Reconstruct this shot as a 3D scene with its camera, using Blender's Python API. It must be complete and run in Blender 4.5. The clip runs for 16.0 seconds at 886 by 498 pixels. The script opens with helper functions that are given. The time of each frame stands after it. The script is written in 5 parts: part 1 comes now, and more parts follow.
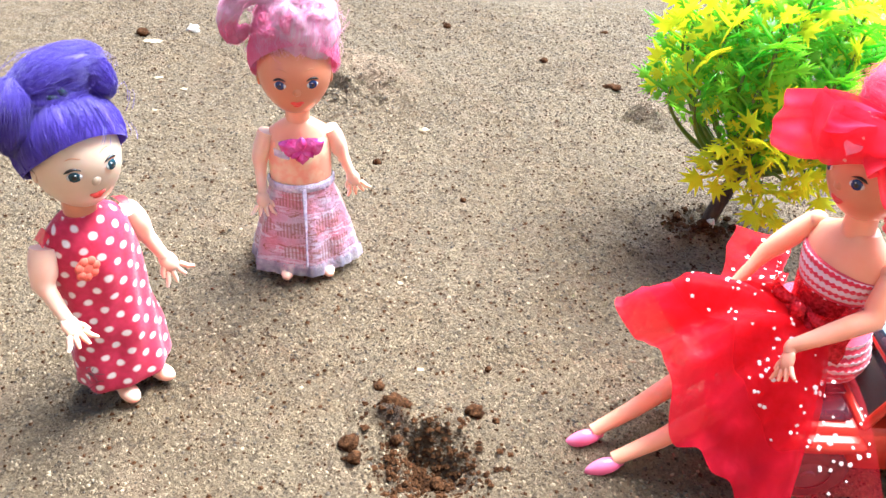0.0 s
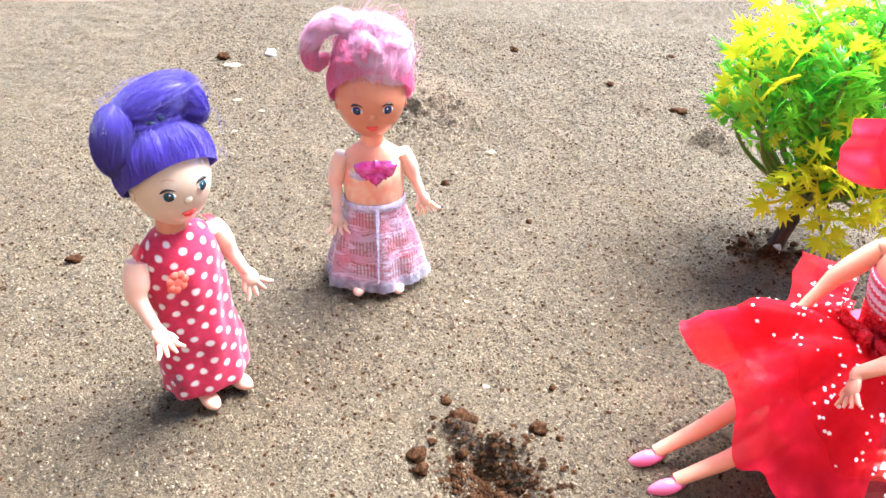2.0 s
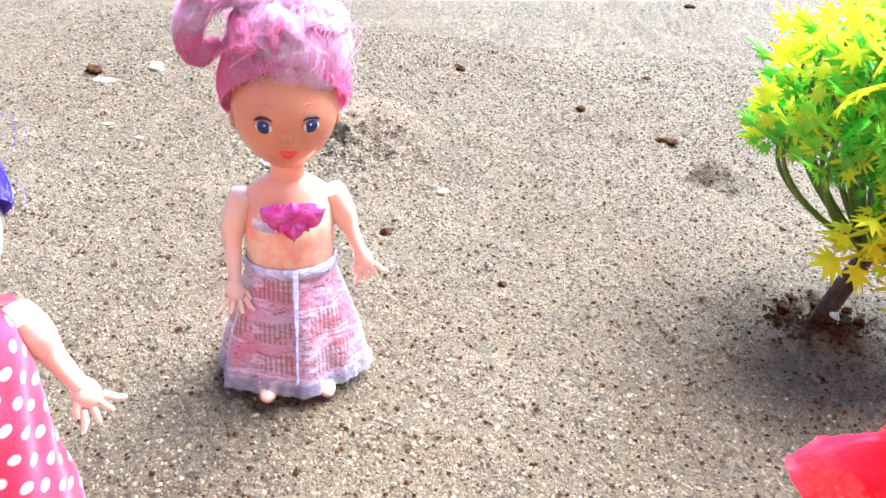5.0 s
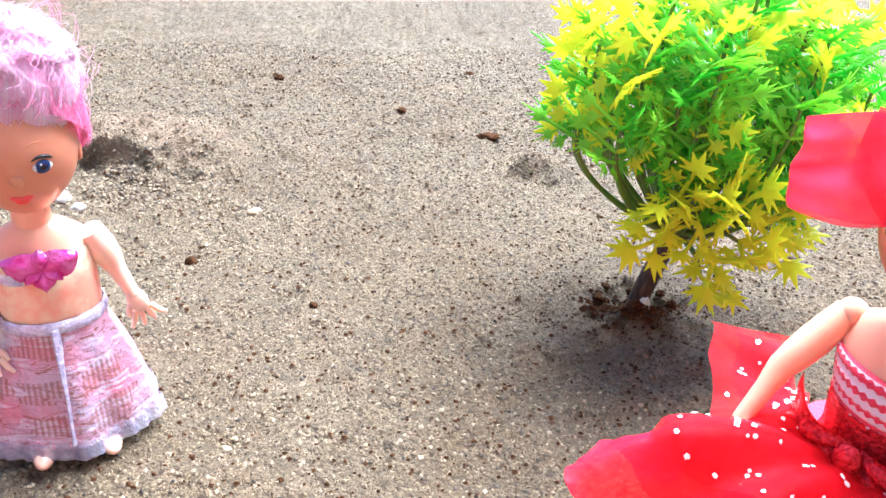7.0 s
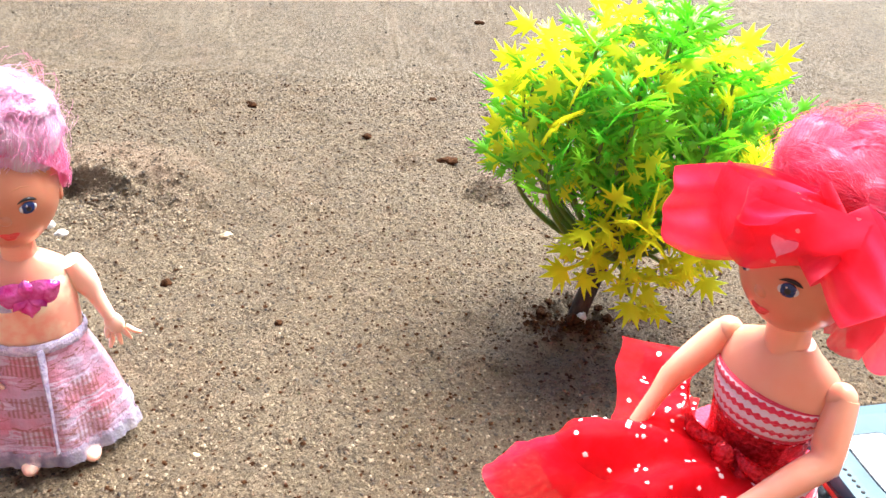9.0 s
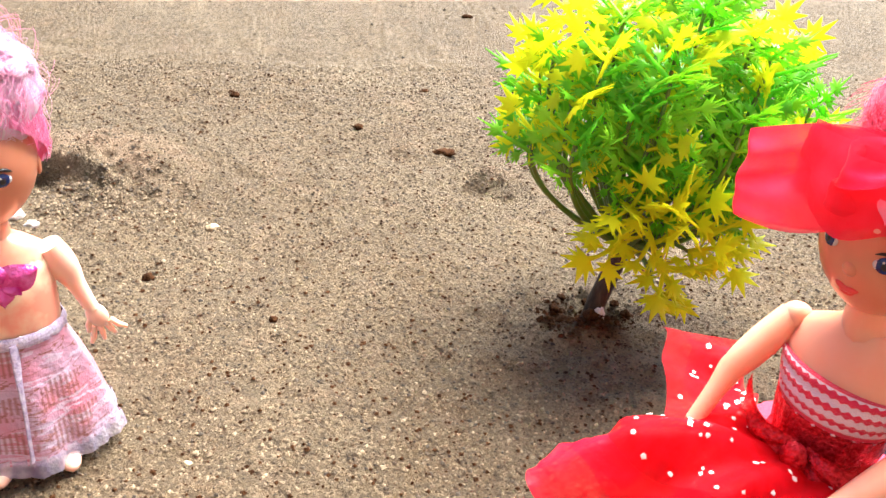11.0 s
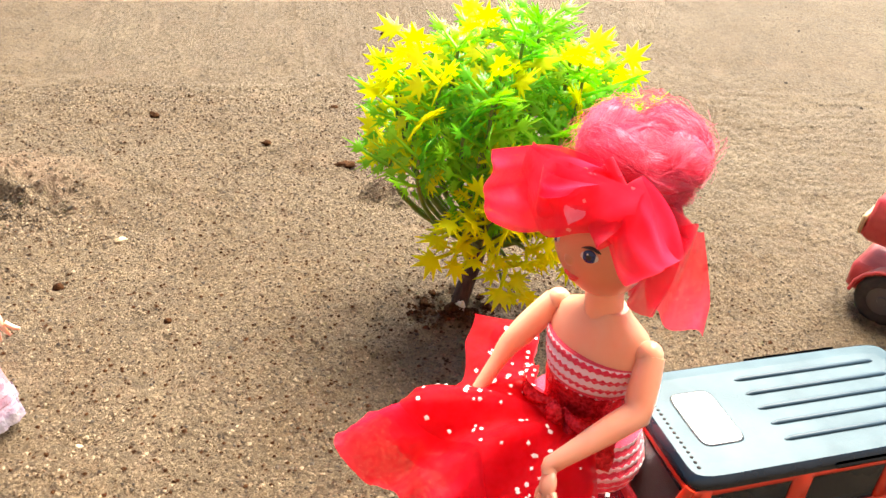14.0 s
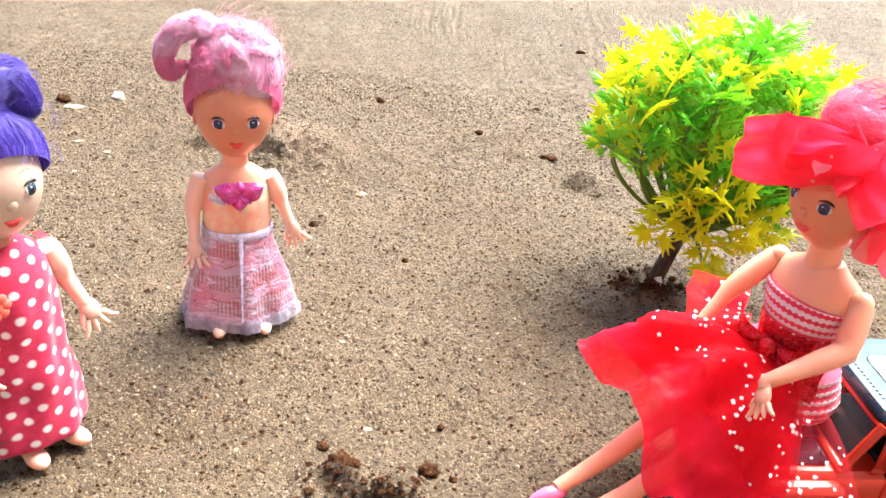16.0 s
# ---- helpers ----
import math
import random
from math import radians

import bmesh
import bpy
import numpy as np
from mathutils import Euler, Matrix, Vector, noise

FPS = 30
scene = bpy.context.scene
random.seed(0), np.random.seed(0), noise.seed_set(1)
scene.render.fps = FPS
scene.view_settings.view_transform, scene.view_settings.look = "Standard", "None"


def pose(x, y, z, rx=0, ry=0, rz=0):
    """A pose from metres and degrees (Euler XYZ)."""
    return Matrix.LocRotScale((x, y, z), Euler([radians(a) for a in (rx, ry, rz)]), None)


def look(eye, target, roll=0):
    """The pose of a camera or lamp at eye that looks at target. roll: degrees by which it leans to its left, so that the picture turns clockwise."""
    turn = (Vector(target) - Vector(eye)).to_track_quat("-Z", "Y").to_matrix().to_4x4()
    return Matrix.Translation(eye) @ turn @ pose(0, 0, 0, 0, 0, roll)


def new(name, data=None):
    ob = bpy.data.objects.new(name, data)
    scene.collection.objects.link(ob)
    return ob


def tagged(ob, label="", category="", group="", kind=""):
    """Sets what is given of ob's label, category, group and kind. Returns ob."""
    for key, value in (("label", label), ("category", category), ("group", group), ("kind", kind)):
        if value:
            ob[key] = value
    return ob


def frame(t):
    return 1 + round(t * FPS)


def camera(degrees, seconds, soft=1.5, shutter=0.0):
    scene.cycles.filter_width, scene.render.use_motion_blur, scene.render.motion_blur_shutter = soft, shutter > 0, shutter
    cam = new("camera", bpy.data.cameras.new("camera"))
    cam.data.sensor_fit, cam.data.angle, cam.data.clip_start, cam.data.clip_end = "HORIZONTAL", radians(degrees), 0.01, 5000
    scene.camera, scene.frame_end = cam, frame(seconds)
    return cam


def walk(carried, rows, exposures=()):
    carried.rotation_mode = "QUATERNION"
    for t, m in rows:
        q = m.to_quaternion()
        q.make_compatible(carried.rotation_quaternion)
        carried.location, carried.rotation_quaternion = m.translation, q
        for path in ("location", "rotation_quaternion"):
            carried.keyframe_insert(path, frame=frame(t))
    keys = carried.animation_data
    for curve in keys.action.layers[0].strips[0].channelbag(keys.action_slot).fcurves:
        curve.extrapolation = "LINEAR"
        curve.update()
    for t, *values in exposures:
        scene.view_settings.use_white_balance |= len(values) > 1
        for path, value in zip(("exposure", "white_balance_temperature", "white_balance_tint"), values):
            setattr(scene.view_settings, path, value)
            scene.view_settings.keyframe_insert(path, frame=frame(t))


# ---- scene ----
cam = camera(56.0, 16.0)
PATH = [
    (0, (0.042, 0.022, 0.193), (-0.091, 1.602, -1.026), 3.7),
    (0.5, (0.042, 0.022, 0.193), (-0.097, 1.603, -1.023), 3.5),
    (1, (0.041, 0.022, 0.191), (-0.132, 1.603, -1.021), 2.8),
    (1.5, (0.042, 0.017, 0.198), (-0.181, 1.591, -1.016), 1.7),
    (2, (0.04, 0.015, 0.199), (-0.239, 1.598, -0.992), 1.6),
    (2.5, (0.034, 0.016, 0.201), (-0.315, 1.611, -0.955), 2.8),
    (3, (0.018, 0.022, 0.189), (-0.391, 1.627, -0.931), 4.2),
    (3.5, (0.012, 0.056, 0.175), (-0.406, 1.665, -0.937), 4.7),
    (4, (0.009, 0.076, 0.167), (-0.334, 1.706, -0.94), 4.6),
    (4.5, (0.016, 0.094, 0.16), (-0.206, 1.745, -0.946), 4.7),
    (4.7, (0.017, 0.093, 0.152), (-0.151, 1.751, -0.953), 4.8),
    (6.8, (0.037, 0.107, 0.15), (0.198, 1.774, -0.943), 4.3),
    (7, (0.042, 0.106, 0.152), (0.213, 1.773, -0.94), 4.1),
    (7.5, (0.046, 0.106, 0.154), (0.243, 1.774, -0.933), 4.0),
    (8, (0.055, 0.105, 0.156), (0.26, 1.775, -0.924), 3.8),
    (8.5, (0.05, 0.094, 0.163), (0.257, 1.767, -0.914), 3.9),
    (9, (0.051, 0.088, 0.169), (0.251, 1.763, -0.905), 4.0),
    (9.2, (0.049, 0.083, 0.169), (0.253, 1.759, -0.904), 4.2),
    (11.3, (0.037, 0.108, 0.143), (0.335, 1.788, -0.901), 5.3),
    (11.5, (0.035, 0.112, 0.136), (0.347, 1.791, -0.907), 5.1),
    (12, (0.046, 0.119, 0.133), (0.401, 1.785, -0.916), 4.5),
    (12.5, (0.055, 0.12, 0.135), (0.457, 1.776, -0.913), 4.5),
    (13, (0.058, 0.115, 0.137), (0.472, 1.768, -0.91), 4.6),
    (13.5, (0.069, 0.092, 0.152), (0.454, 1.754, -0.893), 4.4),
    (14, (0.07, 0.07, 0.172), (0.403, 1.747, -0.864), 4.6),
    (14.5, (0.065, 0.053, 0.176), (0.327, 1.754, -0.844), 5.1),
    (15, (0.05, 0.038, 0.176), (0.227, 1.759, -0.827), 6.0),
    (15.5, (0.04, 0.027, 0.169), (0.138, 1.76, -0.824), 6.7),
    (16, (0.034, 0.023, 0.169), (0.067, 1.759, -0.823), 6.6),
]
EXPOSURES = [(0, 2.48, 5200, 3), (1.5, 2.48, 5200, 3), (2.5, 2.64, 4870, 5), (3.3, 2.70, 4850, 5), (4, 2.74, 4800, 5), (4.7, 2.74, 4800, 5), (6.8, 2.62, 4860, 5), (7.5, 2.50, 4960, 5), (9.2, 2.25, 5560, 6), (11.3, 2.33, 5900, 7), (12.2, 2.44, 5320, 7), (13, 2.37, 5620, 7), (14, 2.2, 6600, 8), (14.8, 2.2, 6550, 8), (16, 2.42, 5720, 8)]
walk(cam, [(t, look(eye, target, roll)) for t, eye, target, roll in PATH], EXPOSURES)

# ---- world and light ----
SUN_AZ, SUN_EL = 30.0, 57.0          # degrees from +y towards +x; height
world = bpy.data.worlds.new("sky")
scene.world = world
world.use_nodes = True
wn = world.node_tree
sky = wn.nodes.new("ShaderNodeTexSky")
sky.sky_type = "NISHITA"
sky.sun_disc = False
sky.sun_elevation = radians(SUN_EL)
sky.sun_rotation = radians(SUN_AZ)
sky.air_density, sky.dust_density = 1.2, 2.2
wn.nodes["Background"].inputs["Strength"].default_value = 0.042
wn.links.new(sky.outputs["Color"], wn.nodes["Background"].inputs["Color"])
sun_way = Vector((math.sin(radians(SUN_AZ)) * math.cos(radians(SUN_EL)), math.cos(radians(SUN_AZ)) * math.cos(radians(SUN_EL)), math.sin(radians(SUN_EL))))
sun = new("sun", bpy.data.lights.new("sun", "SUN"))
sun.data.energy, sun.data.angle, sun.data.color = 5.2, radians(44), (1.0, 0.90, 0.76)
sun.matrix_world = look(sun_way * 20, (0, 0, 0))

# ---- materials ----


def material(name, colour, rough=0.5, second=None, scale=300.0, detail=4.0, bump=0.0, bump_scale=None, metal=0.0, sss=0.0, spec=0.5, alpha=1.0, through_light=0.0, sheen=0.0, stretch=(1, 1, 1), mix=(0.35, 0.65)):
    """A principled material with two-scale colour variation and fine relief."""
    m = bpy.data.materials.new(name)
    m.use_nodes = True
    nt = m.node_tree
    p = nt.nodes["Principled BSDF"]
    p.inputs["Roughness"].default_value = rough
    p.inputs["Metallic"].default_value = metal
    p.inputs["Specular IOR Level"].default_value = spec
    p.inputs["Alpha"].default_value = alpha
    p.inputs["Transmission Weight"].default_value = 0.0
    if sss:
        p.inputs["Subsurface Weight"].default_value = sss
        p.inputs["Subsurface Radius"].default_value = (1.0, 0.45, 0.3)
        p.inputs["Subsurface Scale"].default_value = 0.003
    if sheen:
        p.inputs["Sheen Weight"].default_value = sheen
        p.inputs["Sheen Roughness"].default_value = 0.4
    tc = nt.nodes.new("ShaderNodeTexCoord")
    mp = nt.nodes.new("ShaderNodeMapping")
    mp.inputs["Scale"].default_value = stretch
    nt.links.new(tc.outputs["Object"], mp.inputs["Vector"])
    n = nt.nodes.new("ShaderNodeTexNoise")
    n.inputs["Scale"].default_value = scale
    n.inputs["Detail"].default_value = detail
    nt.links.new(mp.outputs[0], n.inputs["Vector"])
    ramp = nt.nodes.new("ShaderNodeValToRGB")
    ramp.color_ramp.elements[0].position, ramp.color_ramp.elements[1].position = mix
    ramp.color_ramp.elements[0].color = (*colour, 1)
    ramp.color_ramp.elements[1].color = (*(second or colour), 1)
    nt.links.new(n.outputs["Fac"], ramp.inputs["Fac"])
    nt.links.new(ramp.outputs["Color"], p.inputs["Base Color"])
    if bump:
        b = nt.nodes.new("ShaderNodeBump")
        b.inputs["Strength"].default_value = bump
        b.inputs["Distance"].default_value = 0.0006
        n2 = nt.nodes.new("ShaderNodeTexNoise")
        n2.inputs["Scale"].default_value = bump_scale or scale * 3
        n2.inputs["Detail"].default_value = 3
        nt.links.new(mp.outputs[0], n2.inputs["Vector"])
        nt.links.new(n2.outputs["Fac"], b.inputs["Height"])
        nt.links.new(b.outputs[0], p.inputs["Normal"])
    if through_light:
        tr = nt.nodes.new("ShaderNodeBsdfTranslucent")
        nt.links.new(ramp.outputs["Color"], tr.inputs["Color"])
        mx = nt.nodes.new("ShaderNodeMixShader")
        mx.inputs["Fac"].default_value = through_light
        nt.links.new(p.outputs[0], mx.inputs[1])
        nt.links.new(tr.outputs[0], mx.inputs[2])
        nt.links.new(mx.outputs[0], nt.nodes["Material Output"].inputs["Surface"])
    return m


def nodes_of(m):
    return m.node_tree, m.node_tree.nodes["Principled BSDF"]


def calc(nt, op, a, b=None, c=None):
    n = nt.nodes.new("ShaderNodeMath")
    n.operation = op
    for i, v in enumerate((a, b, c)):
        if v is None:
            continue
        if isinstance(v, (int, float)):
            n.inputs[i].default_value = v
        else:
            nt.links.new(v, n.inputs[i])
    return n.outputs[0]


def mixed(nt, fac, a, b):
    n = nt.nodes.new("ShaderNodeMix")
    n.data_type = "RGBA"
    for i, v in ((0, fac), (6, a), (7, b)):
        if isinstance(v, tuple):
            n.inputs[i].default_value = (*v, 1)
        elif isinstance(v, (int, float)):
            n.inputs[i].default_value = v
        else:
            nt.links.new(v, n.inputs[i])
    return n.outputs[2]


def colour_source(p):
    return p.inputs["Base Color"].links[0].from_socket


def add_dots(m, spacing, radius, dot, soft=0.04):
    """White printed dots in staggered rows, in the cloth's own u, v metres."""
    nt, p = nodes_of(m)
    uv = nt.nodes.new("ShaderNodeUVMap")
    sep = nt.nodes.new("ShaderNodeSeparateXYZ")
    wob = nt.nodes.new("ShaderNodeTexNoise")
    wob.inputs["Scale"].default_value = 160
    nt.links.new(uv.outputs[0], wob.inputs["Vector"])
    shift = nt.nodes.new("ShaderNodeMixRGB")
    shift.blend_type, shift.inputs[0].default_value = "ADD", 0.0016
    nt.links.new(uv.outputs[0], shift.inputs[1])
    nt.links.new(wob.outputs["Color"], shift.inputs[2])
    nt.links.new(shift.outputs[0], sep.inputs[0])
    best = None
    for off in (0.0, 0.5):
        fx = calc(nt, "SUBTRACT", calc(nt, "FRACT", calc(nt, "ADD", calc(nt, "DIVIDE", sep.outputs[0], spacing), off)), 0.5)
        fy = calc(nt, "SUBTRACT", calc(nt, "FRACT", calc(nt, "ADD", calc(nt, "DIVIDE", sep.outputs[1], spacing), off)), 0.5)
        d = calc(nt, "SQRT", calc(nt, "ADD", calc(nt, "MULTIPLY", fx, fx), calc(nt, "MULTIPLY", fy, fy)))
        best = d if best is None else calc(nt, "MINIMUM", best, d)
    mr = nt.nodes.new("ShaderNodeMapRange")
    nt.links.new(best, mr.inputs[0])
    r = radius / spacing
    for i, v in ((1, r - soft), (2, r + soft), (3, 1.0), (4, 0.0)):
        mr.inputs[i].default_value = v
    nt.links.new(mixed(nt, mr.outputs[0], colour_source(p), dot), p.inputs["Base Color"])


def add_flecks(m, scale, size, dot):
    """Scattered glued-on flecks, in object space. Returns the fleck mask."""
    nt, p = nodes_of(m)
    tc = nt.nodes.new("ShaderNodeTexCoord")
    v = nt.nodes.new("ShaderNodeTexVoronoi")
    v.inputs["Scale"].default_value = scale
    v.inputs["Randomness"].default_value = 0.75
    wob = nt.nodes.new("ShaderNodeTexNoise")
    wob.inputs["Scale"].default_value = 900
    nt.links.new(tc.outputs["Object"], wob.inputs["Vector"])
    nt.links.new(tc.outputs["Object"], v.inputs["Vector"])
    f = calc(nt, "LESS_THAN", calc(nt, "ADD", v.outputs["Distance"], calc(nt, "MULTIPLY", calc(nt, "SUBTRACT", wob.outputs["Fac"], 0.5), size * 1.6)), size)
    nt.links.new(mixed(nt, f, colour_source(p), dot), p.inputs["Base Color"])
    return f


MAT = {}
# face vinyl, darker than the peach bodies: the faces' shade is put into it
MAT["skin"] = material("doll_vinyl_shaded", (0.63, 0.235, 0.135), 0.28, (0.67, 0.27, 0.16), 120, sss=0.25)
MAT["skin_pale"] = material("doll_vinyl_pale", (0.68, 0.49, 0.37), 0.28, (0.72, 0.53, 0.41), 120, sss=0.25)
MAT["skin_foot"] = material("doll_vinyl_foot", (0.86, 0.46, 0.34), 0.35, (0.88, 0.52, 0.40), 120, sss=0.3)
MAT["skin_peach"] = material("doll_vinyl_peach", (0.95, 0.37, 0.23), 0.30, (0.95, 0.42, 0.28), 120, sss=0.3)
MAT["skin_arm"] = material("doll_vinyl_arm", (0.89, 0.52, 0.39), 0.35, (0.90, 0.57, 0.45), 150, sss=0.35)
MAT["white"] = material("eye_white", (0.58, 0.57, 0.58), 0.3)
MAT["iris"] = material("eye_blue", (0.022, 0.05, 0.20), 0.25, (0.008, 0.02, 0.08), 2500)
MAT["iris_teal"] = material("eye_teal", (0.015, 0.07, 0.10), 0.25, (0.008, 0.03, 0.05), 2500)
MAT["dark"] = material("lash_black", (0.01, 0.008, 0.01), 0.4)
MAT["clip"] = material("dark_teal_clip", (0.008, 0.016, 0.04), 0.3, (0.02, 0.06, 0.08), 700)
MAT["heart"] = material("pale_pink_print", (0.86, 0.10, 0.15), 0.5, (0.88, 0.15, 0.20), 600)
MAT["brow"] = material("brow_brown", (0.60, 0.25, 0.12), 0.5)
MAT["lips"] = material("lip_red", (0.75, 0.06, 0.05), 0.35)


def hair_material(name, dark, mid_colour, light, rough, through_light):
    """Doll fibre with fine streaks that run the way it is combed (along v)."""
    m = material(name, dark, rough, mid_colour, 200, sheen=0.35, through_light=through_light, spec=0.5)
    nt, p = nodes_of(m)
    uv = nt.nodes.new("ShaderNodeUVMap")
    mp = nt.nodes.new("ShaderNodeMapping")
    mp.inputs["Scale"].default_value = (1.0, 0.035, 1.0)
    nt.links.new(uv.outputs[0], mp.inputs["Vector"])
    streak = nt.nodes.new("ShaderNodeTexNoise")
    streak.inputs["Scale"].default_value = 3600
    streak.inputs["Detail"].default_value = 3
    nt.links.new(mp.outputs[0], streak.inputs["Vector"])
    mr = nt.nodes.new("ShaderNodeMapRange")
    nt.links.new(streak.outputs["Fac"], mr.inputs[0])
    mr.inputs[1].default_value, mr.inputs[2].default_value = 0.38, 0.68
    src = colour_source(p)
    out = mixed(nt, mr.outputs[0], src, light)
    nt.links.new(out, p.inputs["Base Color"])
    for n in nt.nodes:
        if n.type == "BSDF_TRANSLUCENT":
            nt.links.new(out, n.inputs["Color"])
    bm_ = nt.nodes.new("ShaderNodeBump")
    bm_.inputs["Strength"].default_value = 0.4
    bm_.inputs["Distance"].default_value = 0.0005
    nt.links.new(streak.outputs["Fac"], bm_.inputs["Height"])
    nt.links.new(bm_.outputs[0], p.inputs["Normal"])
    return m


MAT["purple_hair"] = hair_material("violet_fibre", (0.024, 0.006, 0.18), (0.050, 0.016, 0.36), (0.13, 0.075, 0.60), 0.5, 0.12)
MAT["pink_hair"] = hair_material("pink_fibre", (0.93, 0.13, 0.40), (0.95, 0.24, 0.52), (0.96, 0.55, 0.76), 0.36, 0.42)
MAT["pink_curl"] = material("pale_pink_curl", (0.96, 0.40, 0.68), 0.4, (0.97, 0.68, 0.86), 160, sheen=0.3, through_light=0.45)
# near-white copy of the pink fibre: sunlight on the crown put into the colour
MAT["lit_pink_hair"] = hair_material("sunlit_pink_fibre", (0.95, 0.42, 0.70), (0.96, 0.66, 0.84), (0.97, 0.90, 0.95), 0.36, 0.45)
MAT["red_hair"] = hair_material("crimson_fibre", (0.95, 0.04, 0.14), (0.97, 0.09, 0.24), (0.98, 0.26, 0.45), 0.42, 0.5)
MAT["dot_cloth"] = material("crimson_dotted_cotton", (0.46, 0.008, 0.05), 0.75, (0.58, 0.014, 0.075), 500, bump=0.35, bump_scale=3500, sheen=0.3)
add_dots(MAT["dot_cloth"], 0.0064, 0.00098, (0.84, 0.72, 0.72))
MAT["coral_felt"] = material("coral_felt", (0.85, 0.16, 0.10), 0.8, (0.75, 0.10, 0.07), 900)
MAT["bodice_pink"] = material("peach_vinyl_film", (0.90, 0.36, 0.25), 0.28, (0.93, 0.68, 0.46), 110, sss=0.2, mix=(0.45, 0.6))
MAT["glitter_pink"] = material("magenta_glitter_film", (0.60, 0.02, 0.24), 0.20, (0.76, 0.14, 0.48), 300, bump=0.9, bump_scale=900, metal=0.30)
MAT["satin_lilac"] = material("lilac_silver_ribbon", (0.46, 0.38, 0.60), 0.25, (0.72, 0.66, 0.84), 700, bump=0.6, bump_scale=1500, metal=0.4)
MAT["brocade"] = material("lilac_pink_brocade", (0.60, 0.21, 0.30), 0.27, (0.50, 0.36, 0.50), 95, bump=0.7, bump_scale=700, metal=0.25, sheen=0.2)
MAT["lace"] = material("lilac_net_hem", (0.50, 0.42, 0.62), 0.35, (0.78, 0.72, 0.86), 500, bump=0.8, bump_scale=1500, alpha=0.45)
MAT["organza"] = material("red_organza", (0.90, 0.010, 0.045), 0.5, (0.95, 0.050, 0.120), 80, bump=0.3, bump_scale=1200, alpha=0.62, through_light=0.45, spec=0.35, sheen=0.15)
MAT["satin_red"] = material("red_satin", (0.88, 0.002, 0.015), 0.5, (0.92, 0.012, 0.050), 48, bump=0.35, bump_scale=900, alpha=0.74, through_light=0.4, spec=0.12)
MAT["tulle"] = material("red_tulle", (0.80, 0.002, 0.014), 0.6, (0.88, 0.006, 0.03), 400, bump=0.5, bump_scale=4500, alpha=0.34, through_light=0.35, spec=0.2)
MAT["clear_net"] = material("thin_red_net", (0.80, 0.01, 0.03), 0.6, (0.88, 0.02, 0.05), 400, alpha=0.13, spec=0.2)
MAT["knit"] = material("red_white_knit", (0.78, 0.03, 0.09), 0.85, (0.70, 0.02, 0.06), 900, bump=0.6, bump_scale=3000, sheen=0.4)
MAT["sequin"] = material("red_sequins", (0.40, 0.003, 0.010), 0.20, (0.80, 0.03, 0.05), 1100, bump=1.0, bump_scale=1500, metal=0.55)
MAT["shoe"] = material("pink_shoe_plastic", (0.90, 0.14, 0.30), 0.28, (0.88, 0.20, 0.36), 200)
MAT["fleck"] = material("white_glued_fleck", (0.88, 0.78, 0.76), 0.6, (0.80, 0.62, 0.62), 900)
MAT["thread"] = material("dark_thread", (0.05, 0.03, 0.04), 0.8)

# flecks on the organza, stripes on the knit, wrinkled gold print on the brocade
add_flecks(MAT["organza"], 130, 0.06, (0.92, 0.80, 0.78))
nt_, p_ = nodes_of(MAT["knit"])
uv_ = nt_.nodes.new("ShaderNodeUVMap")
sp_ = nt_.nodes.new("ShaderNodeSeparateXYZ")
nt_.links.new(uv_.outputs[0], sp_.inputs[0])
row_ = calc(nt_, "SINE", calc(nt_, "MULTIPLY", sp_.outputs[1], 2 * math.pi / 0.0027))
bead_ = calc(nt_, "MULTIPLY", calc(nt_, "SINE", calc(nt_, "MULTIPLY", sp_.outputs[0], 2 * math.pi / 0.0017)), 0.5)
row_ = calc(nt_, "ADD", row_, bead_)
nt_.links.new(mixed(nt_, calc(nt_, "GREATER_THAN", row_, 0.05), colour_source(p_), (0.84, 0.58, 0.64)), p_.inputs["Base Color"])
nt_, p_ = nodes_of(MAT["brocade"])
uv_ = nt_.nodes.new("ShaderNodeUVMap")
sp_ = nt_.nodes.new("ShaderNodeSeparateXYZ")
nt_.links.new(uv_.outputs[0], sp_.inputs[0])
scrawl_ = nt_.nodes.new("ShaderNodeTexNoise")
scrawl_.inputs["Scale"].default_value = 190
scrawl_.inputs["Detail"].default_value = 3
squash_ = nt_.nodes.new("ShaderNodeMapping")
squash_.inputs["Scale"].default_value = (0.45, 1.6, 1.0)
nt_.links.new(uv_.outputs[0], squash_.inputs["Vector"])
nt_.links.new(squash_.outputs[0], scrawl_.inputs["Vector"])
sway_ = calc(nt_, "MULTIPLY", calc(nt_, "SUBTRACT", scrawl_.outputs["Fac"], 0.5), 0.9)
cu_ = calc(nt_, "ADD", calc(nt_, "DIVIDE", sp_.outputs[0], 0.0088), sway_)
cv_ = calc(nt_, "ADD", calc(nt_, "DIVIDE", sp_.outputs[1], 0.0098), sway_)
pick_ = nt_.nodes.new("ShaderNodeTexWhiteNoise")
pick_.noise_dimensions = "2D"
cell_ = nt_.nodes.new("ShaderNodeCombineXYZ")
nt_.links.new(calc(nt_, "FLOOR", cu_), cell_.inputs[0])
nt_.links.new(calc(nt_, "FLOOR", cv_), cell_.inputs[1])
nt_.links.new(cell_.outputs[0], pick_.inputs["Vector"])
in_u_ = calc(nt_, "LESS_THAN", calc(nt_, "ABSOLUTE", calc(nt_, "SUBTRACT", calc(nt_, "FRACT", cu_), 0.5)), 0.40)
